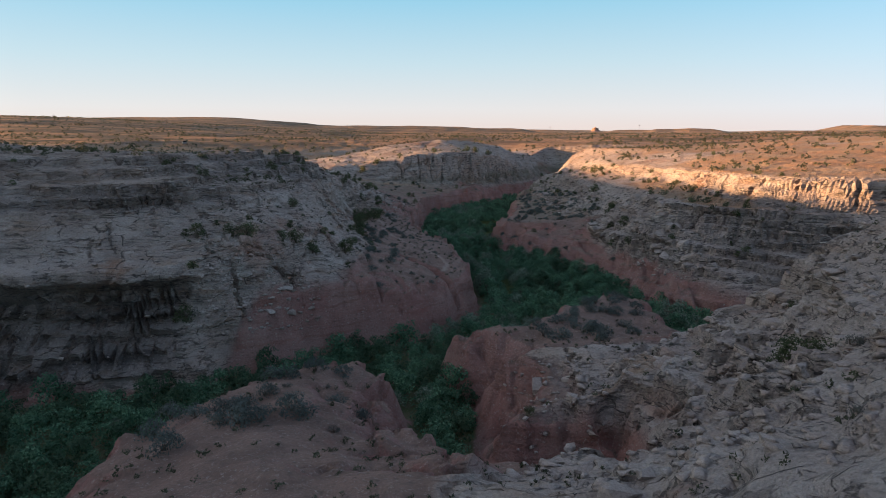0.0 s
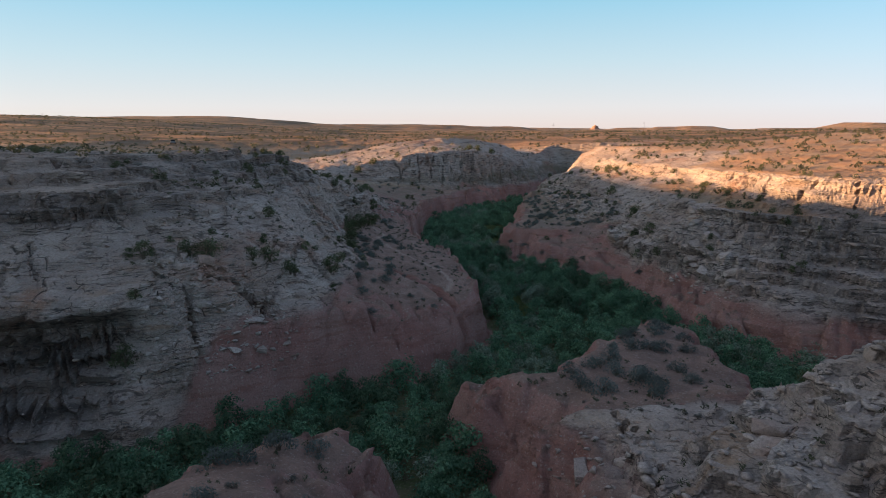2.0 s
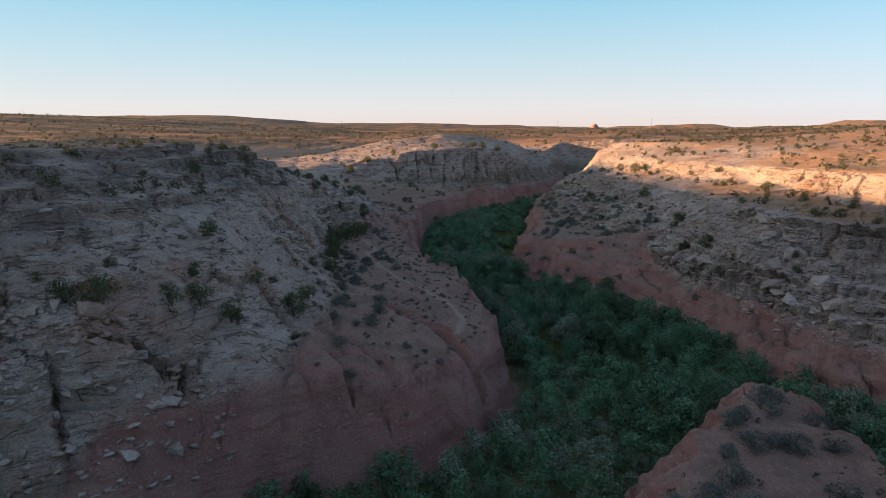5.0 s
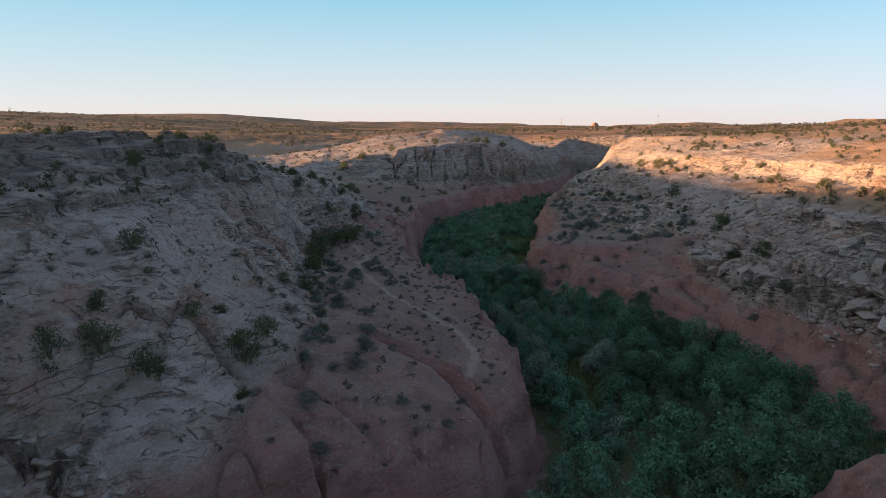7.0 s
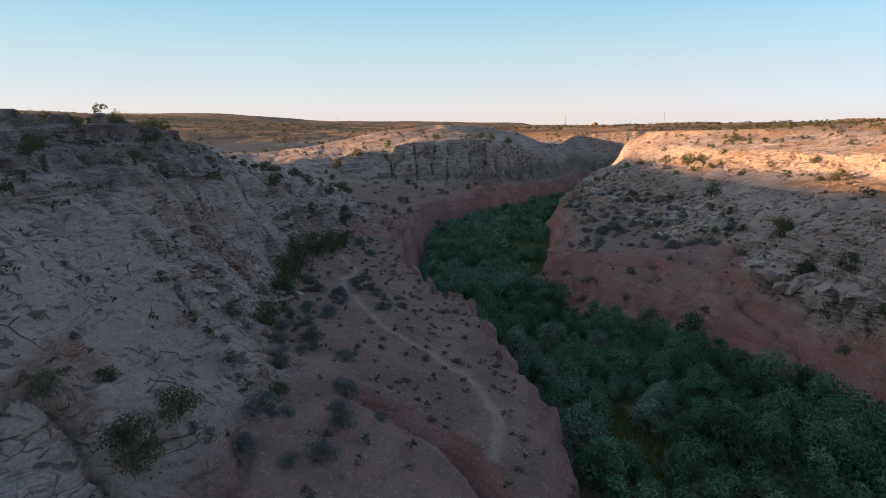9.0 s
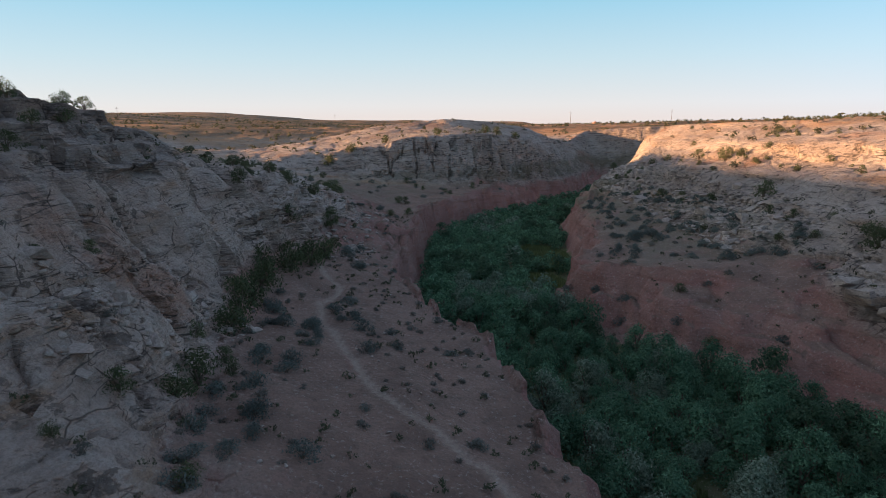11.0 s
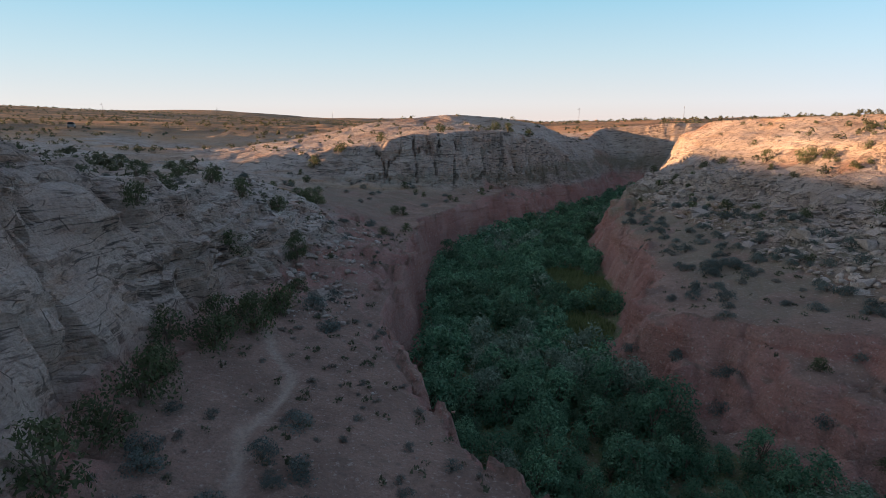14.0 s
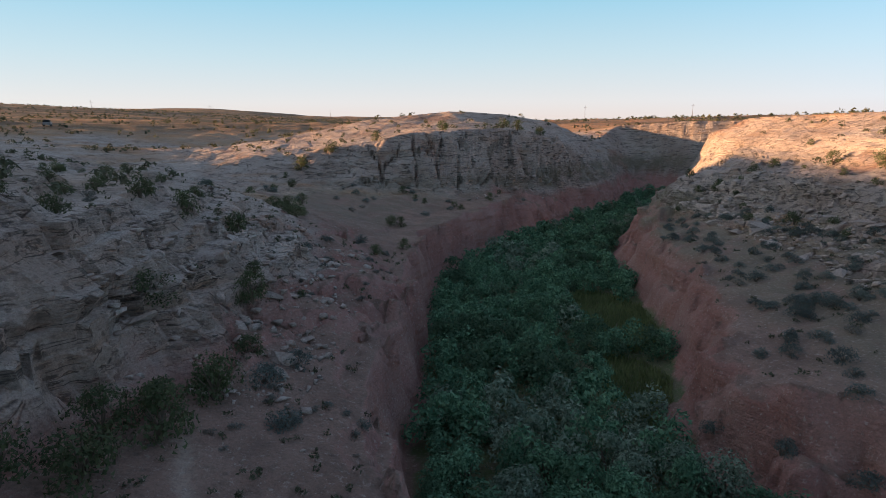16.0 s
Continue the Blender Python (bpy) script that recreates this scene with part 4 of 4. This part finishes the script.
# ---- scrub of terraces, ledges and plateaus ----
# bushes that stand out, (x, y, size, kind)
KNOB_BUSHES = [(-16.2, 32.9, 0.85, 0), (-15.4, 29.4, 1.0, 1), (-13.6, 26.6, 0.9, 2), (-13.9, 31.1, 0.8, 0), (-13.4, 32.9, 0.9, 1), (-10.9, 29.2, 1.05, 2), (-9.8, 29.6, 0.95, 0), (-11.8, 29.4, 0.8, 1),
               (-11.2, 35.1, 0.8, 2), (-8.4, 30.9, 1.0, 0), (-7.6, 30.7, 0.8, 1), (-12.4, 40.2, 0.9, 2), (-9.4, 41.4, 0.95, 0), (-6.8, 36.3, 0.8, 1), (-5.2, 33.9, 0.8, 2), (-11.9, 33.2, 0.9, 0),
               (-5.9, 29.9, 0.7, 3), (-11.2, 40.6, 0.9, 1), (-12.6, 33.6, 0.8, 2), (-8, 38.6, 0.7, 4), (-10.2, 36.6, 0.7, 3), (-7.4, 42.2, 0.8, 0)]
SPUR_BUSHES = [(8.7, 49.5, 0.9, 0), (10, 48.7, 1.0, 1), (12.9, 50.6, 0.95, 2), (13.9, 49.1, 1.0, 0), (17.2, 54.2, 0.8, 1), (12, 52.2, 0.85, 2), (10.5, 52.7, 0.9, 0), (16.6, 58.4, 0.9, 1),
               (16.2, 61.3, 0.9, 2), (17.7, 58.8, 0.9, 0), (12, 54.2, 0.85, 1), (13.3, 47.9, 0.8, 2), (8.4, 51.9, 0.8, 0), (14.9, 58, 0.95, 1), (17, 51.3, 0.8, 2), (19, 64.6, 0.95, 0),
               (13.4, 51.2, 1.0, 1), (14.8, 60.6, 0.9, 2), (18.4, 62.6, 0.8, 0), (20.4, 66.2, 0.9, 1), (12.8, 56.6, 0.8, 2), (19.8, 58.6, 0.8, 1), (20.8, 62, 0.8, 0), (22.8, 47.4, 0.9, 7)]
RIGHT_WALL_BUSHES = [(10.2, 122, 0.95, 1), (11.7, 118.8, 1.15, 2), (14.1, 116.4, 1.2, 0), (17.5, 113.2, 0.8, 5), (13.4, 115.3, 1.1, 1), (9.6, 127.5, 0.9, 2), (31, 110, 1.5, 5), (32, 111.7, 1.3, 7),
                     (30.5, 99.5, 1.5, 5), (32.6, 129.6, 1.5, 6), (38.6, 147, 1.1, 7), (16.5, 110.8, 0.9, 1), (20.4, 104, 1.0, 2), (22.3, 106, 0.9, 0), (18, 108, 0.9, 5), (29, 103, 1.0, 7),
                     (28, 98, 1.1, 5), (30, 93.5, 1.0, 6), (31.4, 90, 0.9, 3), (27.4, 94.6, 0.9, 2)]
FAR_BUSHES = [(37.6, 149.5, 1.7, 6), (36.4, 155.5, 1.2, 5), (34.5, 163, 1.0, 6), (-17.7, 152.5, 1.5, 7), (-19, 155, 1.3, 5), (-25.5, 190, 1.7, 6), (-21, 193, 1.8, 7), (-14, 196, 1.3, 5),
              (-3, 201, 1.6, 6), (8, 206, 1.7, 7), (11, 207.5, 1.5, 5), (16, 211, 1.5, 6)]
LEFT_CLIFF_BUSHES = [(-24.6, 59, 1.2, 5), (-18.3, 73, 1.0, 6), (-20.5, 62.5, 1.5, 5), (-22, 61.5, 1.2, 6), (-24, 53.8, 1.5, 7), (-17.4, 64.2, 1.1, 5), (-16.4, 66, 1.2, 6), (-14.6, 66.4, 1.1, 7),
                     (-11.6, 70, 1.3, 5), (-11, 72.4, 1.1, 6), (-12.4, 88, 1.2, 5), (-12, 85, 0.9, 7)]
LEFT_TERRACE_BUSHES = [(-25.8, 98.2, 0.85, 7), (-13.4, 94.6, 1.5, 6), (-14, 97.4, 1.6, 5), (-14.4, 101, 1.4, 7), (-14.6, 104, 1.6, 6), (-15.4, 107, 1.3, 5), (-16, 109.6, 1.5, 7), (-14.8, 112.6, 1.4, 5),
                       (-14.2, 115, 1.2, 6), (-13.4, 118, 1.3, 7), (-18.6, 113, 1.0, 6), (-14.2, 110.4, 1.7, 6), (-13.2, 113.2, 1.6, 5), (-12.6, 116.6, 1.5, 7), (-11.2, 118.4, 1.2, 2), (-9.6, 115.6, 1.1, 1),
                       (-25.2, 104, 0.8, 5), (-24.6, 101, 0.7, 6)]
LEFT_NOSE_BUSHES = [(-12.8, 121, 1.1, 5), (-20.4, 128, 1.1, 7), (-19.4, 131, 1.3, 5), (-17, 133, 1.2, 6), (-10.4, 121, 1.3, 0), (-15.6, 120, 1.4, 6), (-13.8, 125, 1.2, 5)]
NEAR_SLOPE_BUSHES = [(8.4, 33.2, 1.5, 6), (17.4, 28.8, 1.4, 5), (18.4, 28, 1.2, 7), (16.6, 30.2, 1.0, 3), (19.4, 27, 1.1, 4), (21.6, 36.4, 1.2, 6), (21.4, 25.6, 1.1, 5), (14.2, 20, 0.9, 4)]


def scrub():
    rng = np.random.default_rng(12)
    sages = [shrub("sagebrush", rng, SAGE, 0.7, 0.55, 700, 0.05, 16, "low grey-green sagebrush on bare red soil", "shrub", "sagebrush of the terraces", 0.05, 0.5) for v in range(3)]
    dries = [shrub("dry_bush", rng, DRY, 0.5, 0.4, 340, 0.048, 10, "small dry grey-brown bush on the terrace", "shrub", "dry bushes of the terraces", 0.05, 0.5) for v in range(2)]
    greases = [shrub("greasewood", rng, GREASE, 0.8, 1.1, 950, 0.056, 20, "dark green greasewood bush among the rocks", "shrub", "greasewood bushes of the ledges", 0.05, 0.4) for v in range(3)]
    kinds = sages + dries + greases
    spots = KNOB_BUSHES + SPUR_BUSHES + RIGHT_WALL_BUSHES + FAR_BUSHES + LEFT_CLIFF_BUSHES + LEFT_TERRACE_BUSHES + LEFT_NOSE_BUSHES + NEAR_SLOPE_BUSHES
    spots = [(x, y, k * 1.6 if y < 75 and which < 3 else k * 1.1, which) for x, y, k, which in spots]

    def add(count, x0, x1, y0, y1, which, lo, hi, test, limit):
        """Bushes strewn over a stretch of the plan."""
        n = 0
        for k in range(count * 12):
            x, y = rng.uniform(x0, x1), rng.uniform(y0, y1)
            zz, sl = float(base_z(np.array([x]), np.array([y]))[0]), float(slope_at(np.array([x]), np.array([y]))[0])
            if sl < limit and test(x, y, zz) and not bool(inside(FLOOR, np.array([x]), np.array([y]))[0]) and line_distance(TRAIL, np.array([x]), np.array([y]))[0] > 0.7:
                spots.append((x, y, rng.uniform(lo, hi), int(rng.choice(which))))
                n += 1
                if n >= count:
                    return

    add(120, -14, 6, 62, 145, (0, 1, 3, 3, 4, 4), 0.35, 0.85, lambda x, y, z: 4.6 < z < 9, 0.7)
    add(40, -14, 4, 84, 118, (3, 4, 4), 0.3, 0.6, lambda x, y, z: 4.6 < z < 9, 0.6)
    add(45, -14, -6, 66, 104, (0, 1, 2), 0.6, 1.15, lambda x, y, z: 5.5 < z < 9, 0.6)
    add(60, 14, 30, 116, 168, (0, 1, 2), 0.7, 1.3, lambda x, y, z: 4.5 < z < 8.6, 0.5)
    add(90, 14, 32, 112, 170, (0, 1, 2, 3), 0.6, 1.1, lambda x, y, z: 4.5 < z < 8.6, 0.6)
    add(70, 24, 45, 74, 165, (5, 6, 7, 3), 0.5, 1.0, lambda x, y, z: 7 < z < 15, 0.9)
    add(110, 34, 62, 76, 185, (5, 6, 7, 3, 4), 0.35, 0.75, lambda x, y, z: z > 13.4, 0.5)
    add(120, -60, -18, 56, 150, (5, 6, 7, 3, 4), 0.5, 1.0, lambda x, y, z: z > 12, 0.7)
    add(60, -26, -9, 52, 140, (3, 4, 5, 7), 0.4, 0.85, lambda x, y, z: 7.5 < z < 15, 1.3)
    add(50, 2, 32, 14, 52, (3, 4, 4, 6), 0.35, 0.75, lambda x, y, z: z > 6, 0.9)
    add(60, -30, 30, 145, 215, (0, 1, 3, 5, 6), 0.7, 1.2, lambda x, y, z: 4 < z < 12, 0.8)
    scatter(kinds, spots, rng)
    # the countless scrub further out, and small tufts near by
    vs, qs, at = [], [], 0
    x, y = np.concatenate([rng.uniform(-150, 180, 3600), rng.uniform(-420, 420, 6500)]), np.concatenate([rng.uniform(70, 260, 3600), rng.uniform(230, 760, 6500)])
    z = base_z(x, y)
    ok = (z > 12.5) & (slope_at(x, y) < 0.6) & (fbm(x / 40, y / 25, 3, 33) + 0.4 * rng.uniform(-1, 1, x.shape) > -0.15)
    px, py, pz, _ = on_ground(x[ok], y[ok])
    for i in range(len(px)):
        far = py[i] > 260
        v, q = leaves(rng, 22 if far else 44, 0.75, 0.75, 0.3 if far else 0.18, 5, 0.05)
        k = rng.uniform(0.5, 1.35) * (1.25 if far else 1)
        vs.append(v * k + (px[i], py[i], pz[i] - 0.05)), qs.append(q + at)
        at += len(v)
    x, y = rng.uniform(-26, 34, 2600), rng.uniform(14, 150, 2600)
    ok = (slope_at(x, y) < 0.8) & ~inside(FLOOR, x, y) & (line_distance(TRAIL, x, y) > 0.4)
    px, py, pz, _ = on_ground(x[ok], y[ok])
    for i in range(len(px)):
        v, q = leaves(rng, 22, 0.3, 0.26, 0.09, 4, 0.05, 0.6)
        vs.append(v * rng.uniform(0.5, 1.2) + (px[i], py[i], pz[i] - 0.02)), qs.append(q + at)
        at += len(v)
    tagged(new("desert_scrub", sheet_mesh("desert_scrub", np.vstack(vs), np.vstack(qs), THICKET_MATS[3])), "low olive-brown desert scrub strewn over the plateau and terraces", "scrub", kind="stuff")


scrub()


# ---- boulders and rubble ----
def hull(rng, flat, n=13):
    """An angular block: the hull of random points in a box."""
    bm = bmesh.new()
    for k in range(n):
        p = Vector(rng.uniform(-1, 1, 3))
        m = max(abs(p.x), abs(p.y), abs(p.z))
        p = p / m * rng.uniform(0.8, 1.0)
        bm.verts.new((p.x * 0.5, p.y * 0.5 * rng.uniform(0.7, 1), p.z * 0.5 * flat))
    made = bmesh.ops.convex_hull(bm, input=bm.verts)
    bmesh.ops.delete(bm, geom=list({v for v in made["geom_interior"] + made["geom_unused"] if isinstance(v, bmesh.types.BMVert)}), context="VERTS")
    return bm


PALE_ROCK = rock_material("pale_sandstone_block", False)
RED_ROCK = rock_material("red_sandstone_block", True)


def boulders():
    rng = np.random.default_rng(31)
    kinds = []
    for k in range(10):
        bm = hull(rng, (0.35, 0.5, 0.65, 0.8)[k % 4])
        me = bpy.data.meshes.new("boulder")
        bm.to_mesh(me)
        bm.free()
        me.materials.append(PALE_ROCK)
        kinds.append(me)
    # (count, x0, x1, y0, y1, least, most size)
    fields = ((95, 24, 33, 118, 166, 0.5, 1.6), (45, -24, -13, 53, 62, 0.35, 1.2), (40, -18, -9, 116, 142, 0.4, 1.2), (60, 4, 24, 18, 44, 0.5, 1.4), (30, -17, -12.5, 82, 96, 0.4, 1.1), (30, 27, 36, 76, 110, 0.7, 2.4))
    groups = "fallen sandstone blocks of the canyon"
    for count, x0, x1, y0, y1, lo, hi in fields:
        n = 0
        while n < count:
            x, y = rng.uniform(x0, x1), rng.uniform(y0, y1)
            px, py, pz, rock = on_ground(x, y)
            if inside(FLOOR, np.array([x]), np.array([y]))[0] or pz[0] < 5.2:
                continue
            n += 1
            s = lo + (hi - lo) * rng.uniform() ** 2.2
            ob = tagged(new("boulder", kinds[int(rng.integers(10))]), "angular pale sandstone boulder lying on the slope", "boulder", groups)
            ob.matrix_basis = pose(float(px[0]), float(py[0]), float(pz[0]) + 0.1 * s, rng.uniform(-18, 18), rng.uniform(-18, 18), rng.uniform(0, 360)) @ Matrix.Diagonal((s * 1.3, s, s, 1))
    blocks = []
    for k in range(8):
        bm = hull(rng, (0.4, 0.6)[k % 2], 9)
        bmesh.ops.triangulate(bm, faces=bm.faces)
        bm.verts.index_update()
        blocks.append((np.array([v.co[:] for v in bm.verts]), np.array([[v.index for v in f.verts] for f in bm.faces])))
        bm.free()
    vs, fs, at = [], [], 0
    rows = fields + ((0, -9, 4, 62, 118, 0, 0), (0, 8, 24, 70, 112, 0, 0), (0, -40, -20, 46, 62, 0, 0), (0, -30, 30, 190, 216, 0, 0))
    for (count, x0, x1, y0, y1, lo, hi), many, size in zip(rows, (1700, 800, 700, 1300, 400, 900, 260, 160, 200, 300), (0.46, 0.4, 0.38, 0.32, 0.28, 0.46, 0.14, 0.18, 0.34, 0.75)):
        x, y = rng.uniform(x0, x1, many), rng.uniform(y0, y1, many)
        px, py, pz, rock = on_ground(x, y)
        ok = ~inside(FLOOR, x, y) & (line_distance(TRAIL, x, y) > 0.6) & (pz > 3.5) & ((y < 180) | (pz < 9))
        for i in np.flatnonzero(ok):
            v, f = blocks[int(rng.integers(8))]
            a = rng.uniform(0, 6.283)
            c, s_ = math.cos(a), math.sin(a)
            s = size * (0.4 + 1.6 * rng.uniform() ** 2)
            w = np.stack([v[:, 0] * c - v[:, 1] * s_, v[:, 0] * s_ + v[:, 1] * c, v[:, 2] + 0.12 * v[:, 0] * rng.uniform(-1, 1)], -1) * s + (px[i], py[i], pz[i] + 0.05 * s)
            vs.append(w), fs.append(f + at)
            at += len(w)
    tagged(new("rubble", sheet_mesh("rubble", np.vstack(vs), np.vstack(fs), PALE_ROCK)), "pale sandstone rubble strewn over the slopes", "rubble", kind="stuff")
    # thin beds that stick out of the cliffs
    vs, fs, at = [], [], 0
    x, y = rng.uniform(-45, 62, 26000), rng.uniform(16, 225, 26000)
    sl = slope_at(x, y)
    px, py, pz, rock = on_ground(x, y)
    ok = (sl > 0.35) & (rock > 0.8) & (fbm(x / 10, y / 10, 3, 57) > -0.2) & ~((x < -16) & (y > 42) & (y < 57) & (pz < 12.5))
    ok &= ~((x < -8) & (y > 57) & (y < 113) & (rng.uniform(size=x.shape) < 0.93))
    ok &= ~((x < -8) & (y > 108) & (rng.uniform(size=x.shape) < 0.6))
    ok &= ~((x > 24) & (y > 56) & (rng.uniform(size=x.shape) < 0.75)) & ~((x > 27) & (y > 94)) & ~((x > 0) & (y > 140)) & (y < 170)
    gx, gy = base_z(x + 0.8, y) - base_z(x - 0.8, y), base_z(x, y + 0.8) - base_z(x, y - 0.8)
    turn = np.arctan2(gy, gx) + np.pi / 2
    near_stretch, singles = (x > -26) & (x < -8) & (y > 54) & (y < 132), 0
    slab_meshes = [mesh_of("rock_slab", v.tolist(), f.tolist(), PALE_ROCK) for v, f in blocks]
    for i in np.flatnonzero(ok)[:2600]:
        v, f = blocks[int(rng.integers(8))]
        a = turn[i] + rng.normal(0, 0.25)
        c, s_ = math.cos(a), math.sin(a)
        big = rng.uniform() ** 2.5
        dims = np.array([0.5 + 1.2 * big, 0.45 + 0.6 * big, 0.24 + 0.45 * big * rng.uniform(0.6, 1.4)])
        if near_stretch[i] and singles < 300:
            singles += 1
            slab = part("rock_slab", slab_meshes[int(rng.integers(8))], ground)
            slab.matrix_basis = pose(px[i], py[i], pz[i] - 0.12, 0, 0, math.degrees(a)) @ Matrix.Diagonal((*dims, 1))
            continue
        w = v * dims
        w = np.stack([w[:, 0] * c - w[:, 1] * s_, w[:, 0] * s_ + w[:, 1] * c, w[:, 2]], -1) + (px[i], py[i], pz[i])
        vs.append(w), fs.append(f + at)
        at += len(w)
    tagged(new("rock_ledges", sheet_mesh("rock_ledges", np.vstack(vs), np.vstack(fs), PALE_ROCK)), "thin pale sandstone beds that jut from the cliffs", "rock ledge", kind="stuff")


boulders()


# ---- far things: poles, butte, parked car ----
def box(bm, centre, size, taper=1.0):
    made = bmesh.ops.create_cube(bm, size=1.0)["verts"]
    for v in made:
        k = taper if v.co.z > 0 else 1.0
        v.co = Vector((v.co.x * size[0] * k + centre[0], v.co.y * size[1] * k + centre[1], v.co.z * size[2] + centre[2]))
    return made


def mesh_from(bm, name, mat):
    me = bpy.data.meshes.new(name)
    bm.to_mesh(me)
    bm.free()
    me.materials.append(mat)
    return me


def poles():
    wood = plain_material("weathered_pole_wood", (0.12, 0.09, 0.075), 0.85)
    root = tagged(new("utility_pole"), "weathered wooden utility pole with a crossarm on the plateau", "utility pole", "utility poles along the plateau")
    bm = bmesh.new()
    bmesh.ops.create_cone(bm, segments=10, radius1=0.11, radius2=0.07, depth=9.0, cap_ends=True, matrix=Matrix.Translation((0, 0, 4.0)))
    part("post", mesh_from(bm, "post", wood), root)
    bm = bmesh.new()
    box(bm, (0, 0, 7.6), (1.8, 0.08, 0.09))
    part("crossarm", mesh_from(bm, "crossarm", wood), root)
    for x in (-1.05, 0.0, 1.05):
        bm = bmesh.new()
        bmesh.ops.create_cone(bm, segments=8, radius1=0.06, radius2=0.04, depth=0.25, cap_ends=True, matrix=Matrix.Translation((x, 0, 7.75 if x else 8.6)))
        part("insulator", mesh_from(bm, "insulator", plain_material("insulator_glass", (0.3, 0.3, 0.3), 0.3)), root, "small grey insulator")
    places = [(-276, 435), (-202, 447), (-146, 478), (-100, 640), (73, 416), (147, 458)]
    for n, (x, y) in enumerate(places):
        px, py, pz, _ = on_ground(x, y)
        m = pose(float(px[0]), float(py[0]), float(pz[0]), 0, 0, 20)
        if n == 0:
            root.matrix_basis = m
        else:
            copy_thing(root, m)


poles()


def butte():
    rng = np.random.default_rng(3)
    bm = bmesh.new()
    for z0, h, rx, ry, k in ((0, 17, 30, 26, 0.6), (15, 10, 15, 14, 0.92), (24, 5, 6, 7, 0.8)):
        ring = []
        for zz, s in ((z0, 1.0), (z0 + h * 0.5, (1 + k) / 2), (z0 + h, k)):
            ring.append([bm.verts.new((math.cos(a * math.tau / 16) * rx * s * rng.uniform(0.88, 1.1), math.sin(a * math.tau / 16) * ry * s * rng.uniform(0.88, 1.1), zz + rng.uniform(-0.8, 0.8))) for a in range(16)])
        for lo, hi in zip(ring[:-1], ring[1:]):
            for a in range(16):
                bm.faces.new((lo[a], lo[(a + 1) % 16], hi[(a + 1) % 16], hi[a]))
        bm.faces.new(ring[-1])
    ob = tagged(new("butte", mesh_from(bm, "butte", RED_ROCK)), "lone red sandstone butte on the far skyline", "butte")
    px, py, pz, _ = on_ground(736, 2950)
    ob.matrix_basis = pose(736, 2950, float(pz[0]) - 12, 0, 0, 10)


butte()


def car():
    paint = plain_material("black_car_paint", (0.03, 0.03, 0.032), 0.35)
    pale = plain_material("pale_car_paint", (0.22, 0.22, 0.23), 0.4)
    glass, gnt, gb = material("dark_car_glass", 0.08)
    gb.inputs["Base Color"].default_value = (0.02, 0.022, 0.025, 1)
    rubber = plain_material("tyre_rubber", (0.03, 0.03, 0.03), 0.9)
    steel = plain_material("wheel_rim", (0.4, 0.4, 0.4), 0.4, 0.8)
    root = tagged(new("parked_car"), "dark parked off-road car with pale lower body on the plateau", "car")
    bm = bmesh.new()
    box(bm, (0, 0, 0.75), (1.85, 4.4, 0.7))
    bmesh.ops.bevel(bm, geom=bm.edges[:], offset=0.12, segments=2, affect="EDGES")
    part("body", mesh_from(bm, "body", pale), root, "pale lower body")
    bm = bmesh.new()
    box(bm, (0, -0.3, 1.42), (1.75, 3.0, 0.72), 0.82)
    bmesh.ops.bevel(bm, geom=bm.edges[:], offset=0.1, segments=2, affect="EDGES")
    part("cabin", mesh_from(bm, "cabin", paint), root, "black cabin and roof")
    for name, c, size in (("windscreen", (0, 1.14, 1.42), (1.35, 0.05, 0.42)), ("rear_window", (0, -1.74, 1.42), (1.3, 0.05, 0.4)), ("side_window", (0.815, -0.3, 1.45), (0.05, 2.2, 0.36)), ("side_window", (-0.815, -0.3, 1.45), (0.05, 2.2, 0.36))):
        bm = bmesh.new()
        box(bm, c, size)
        part(name, mesh_from(bm, name, glass), root, "dark window glass")
    for x in (-0.84, 0.84):
        for y in (-1.35, 1.4):
            wheel = part("wheel", None, root)
            wheel.matrix_basis = pose(x, y, 0.37, 0, 90, 0)
            bm = bmesh.new()
            bmesh.ops.create_cone(bm, segments=20, radius1=0.37, radius2=0.37, depth=0.24, cap_ends=True)
            bmesh.ops.bevel(bm, geom=bm.edges[:], offset=0.03, segments=1, affect="EDGES")
            part("tyre", mesh_from(bm, "tyre", rubber), wheel)
            bm = bmesh.new()
            bmesh.ops.create_cone(bm, segments=16, radius1=0.22, radius2=0.22, depth=0.27, cap_ends=True)
            part("rim", mesh_from(bm, "rim", steel), wheel, "grey metal rim")
    px, py, pz, _ = on_ground(-113, 266)
    root.matrix_basis = pose(float(px[0]), float(py[0]), float(pz[0]), 0, 0, 25)


car()
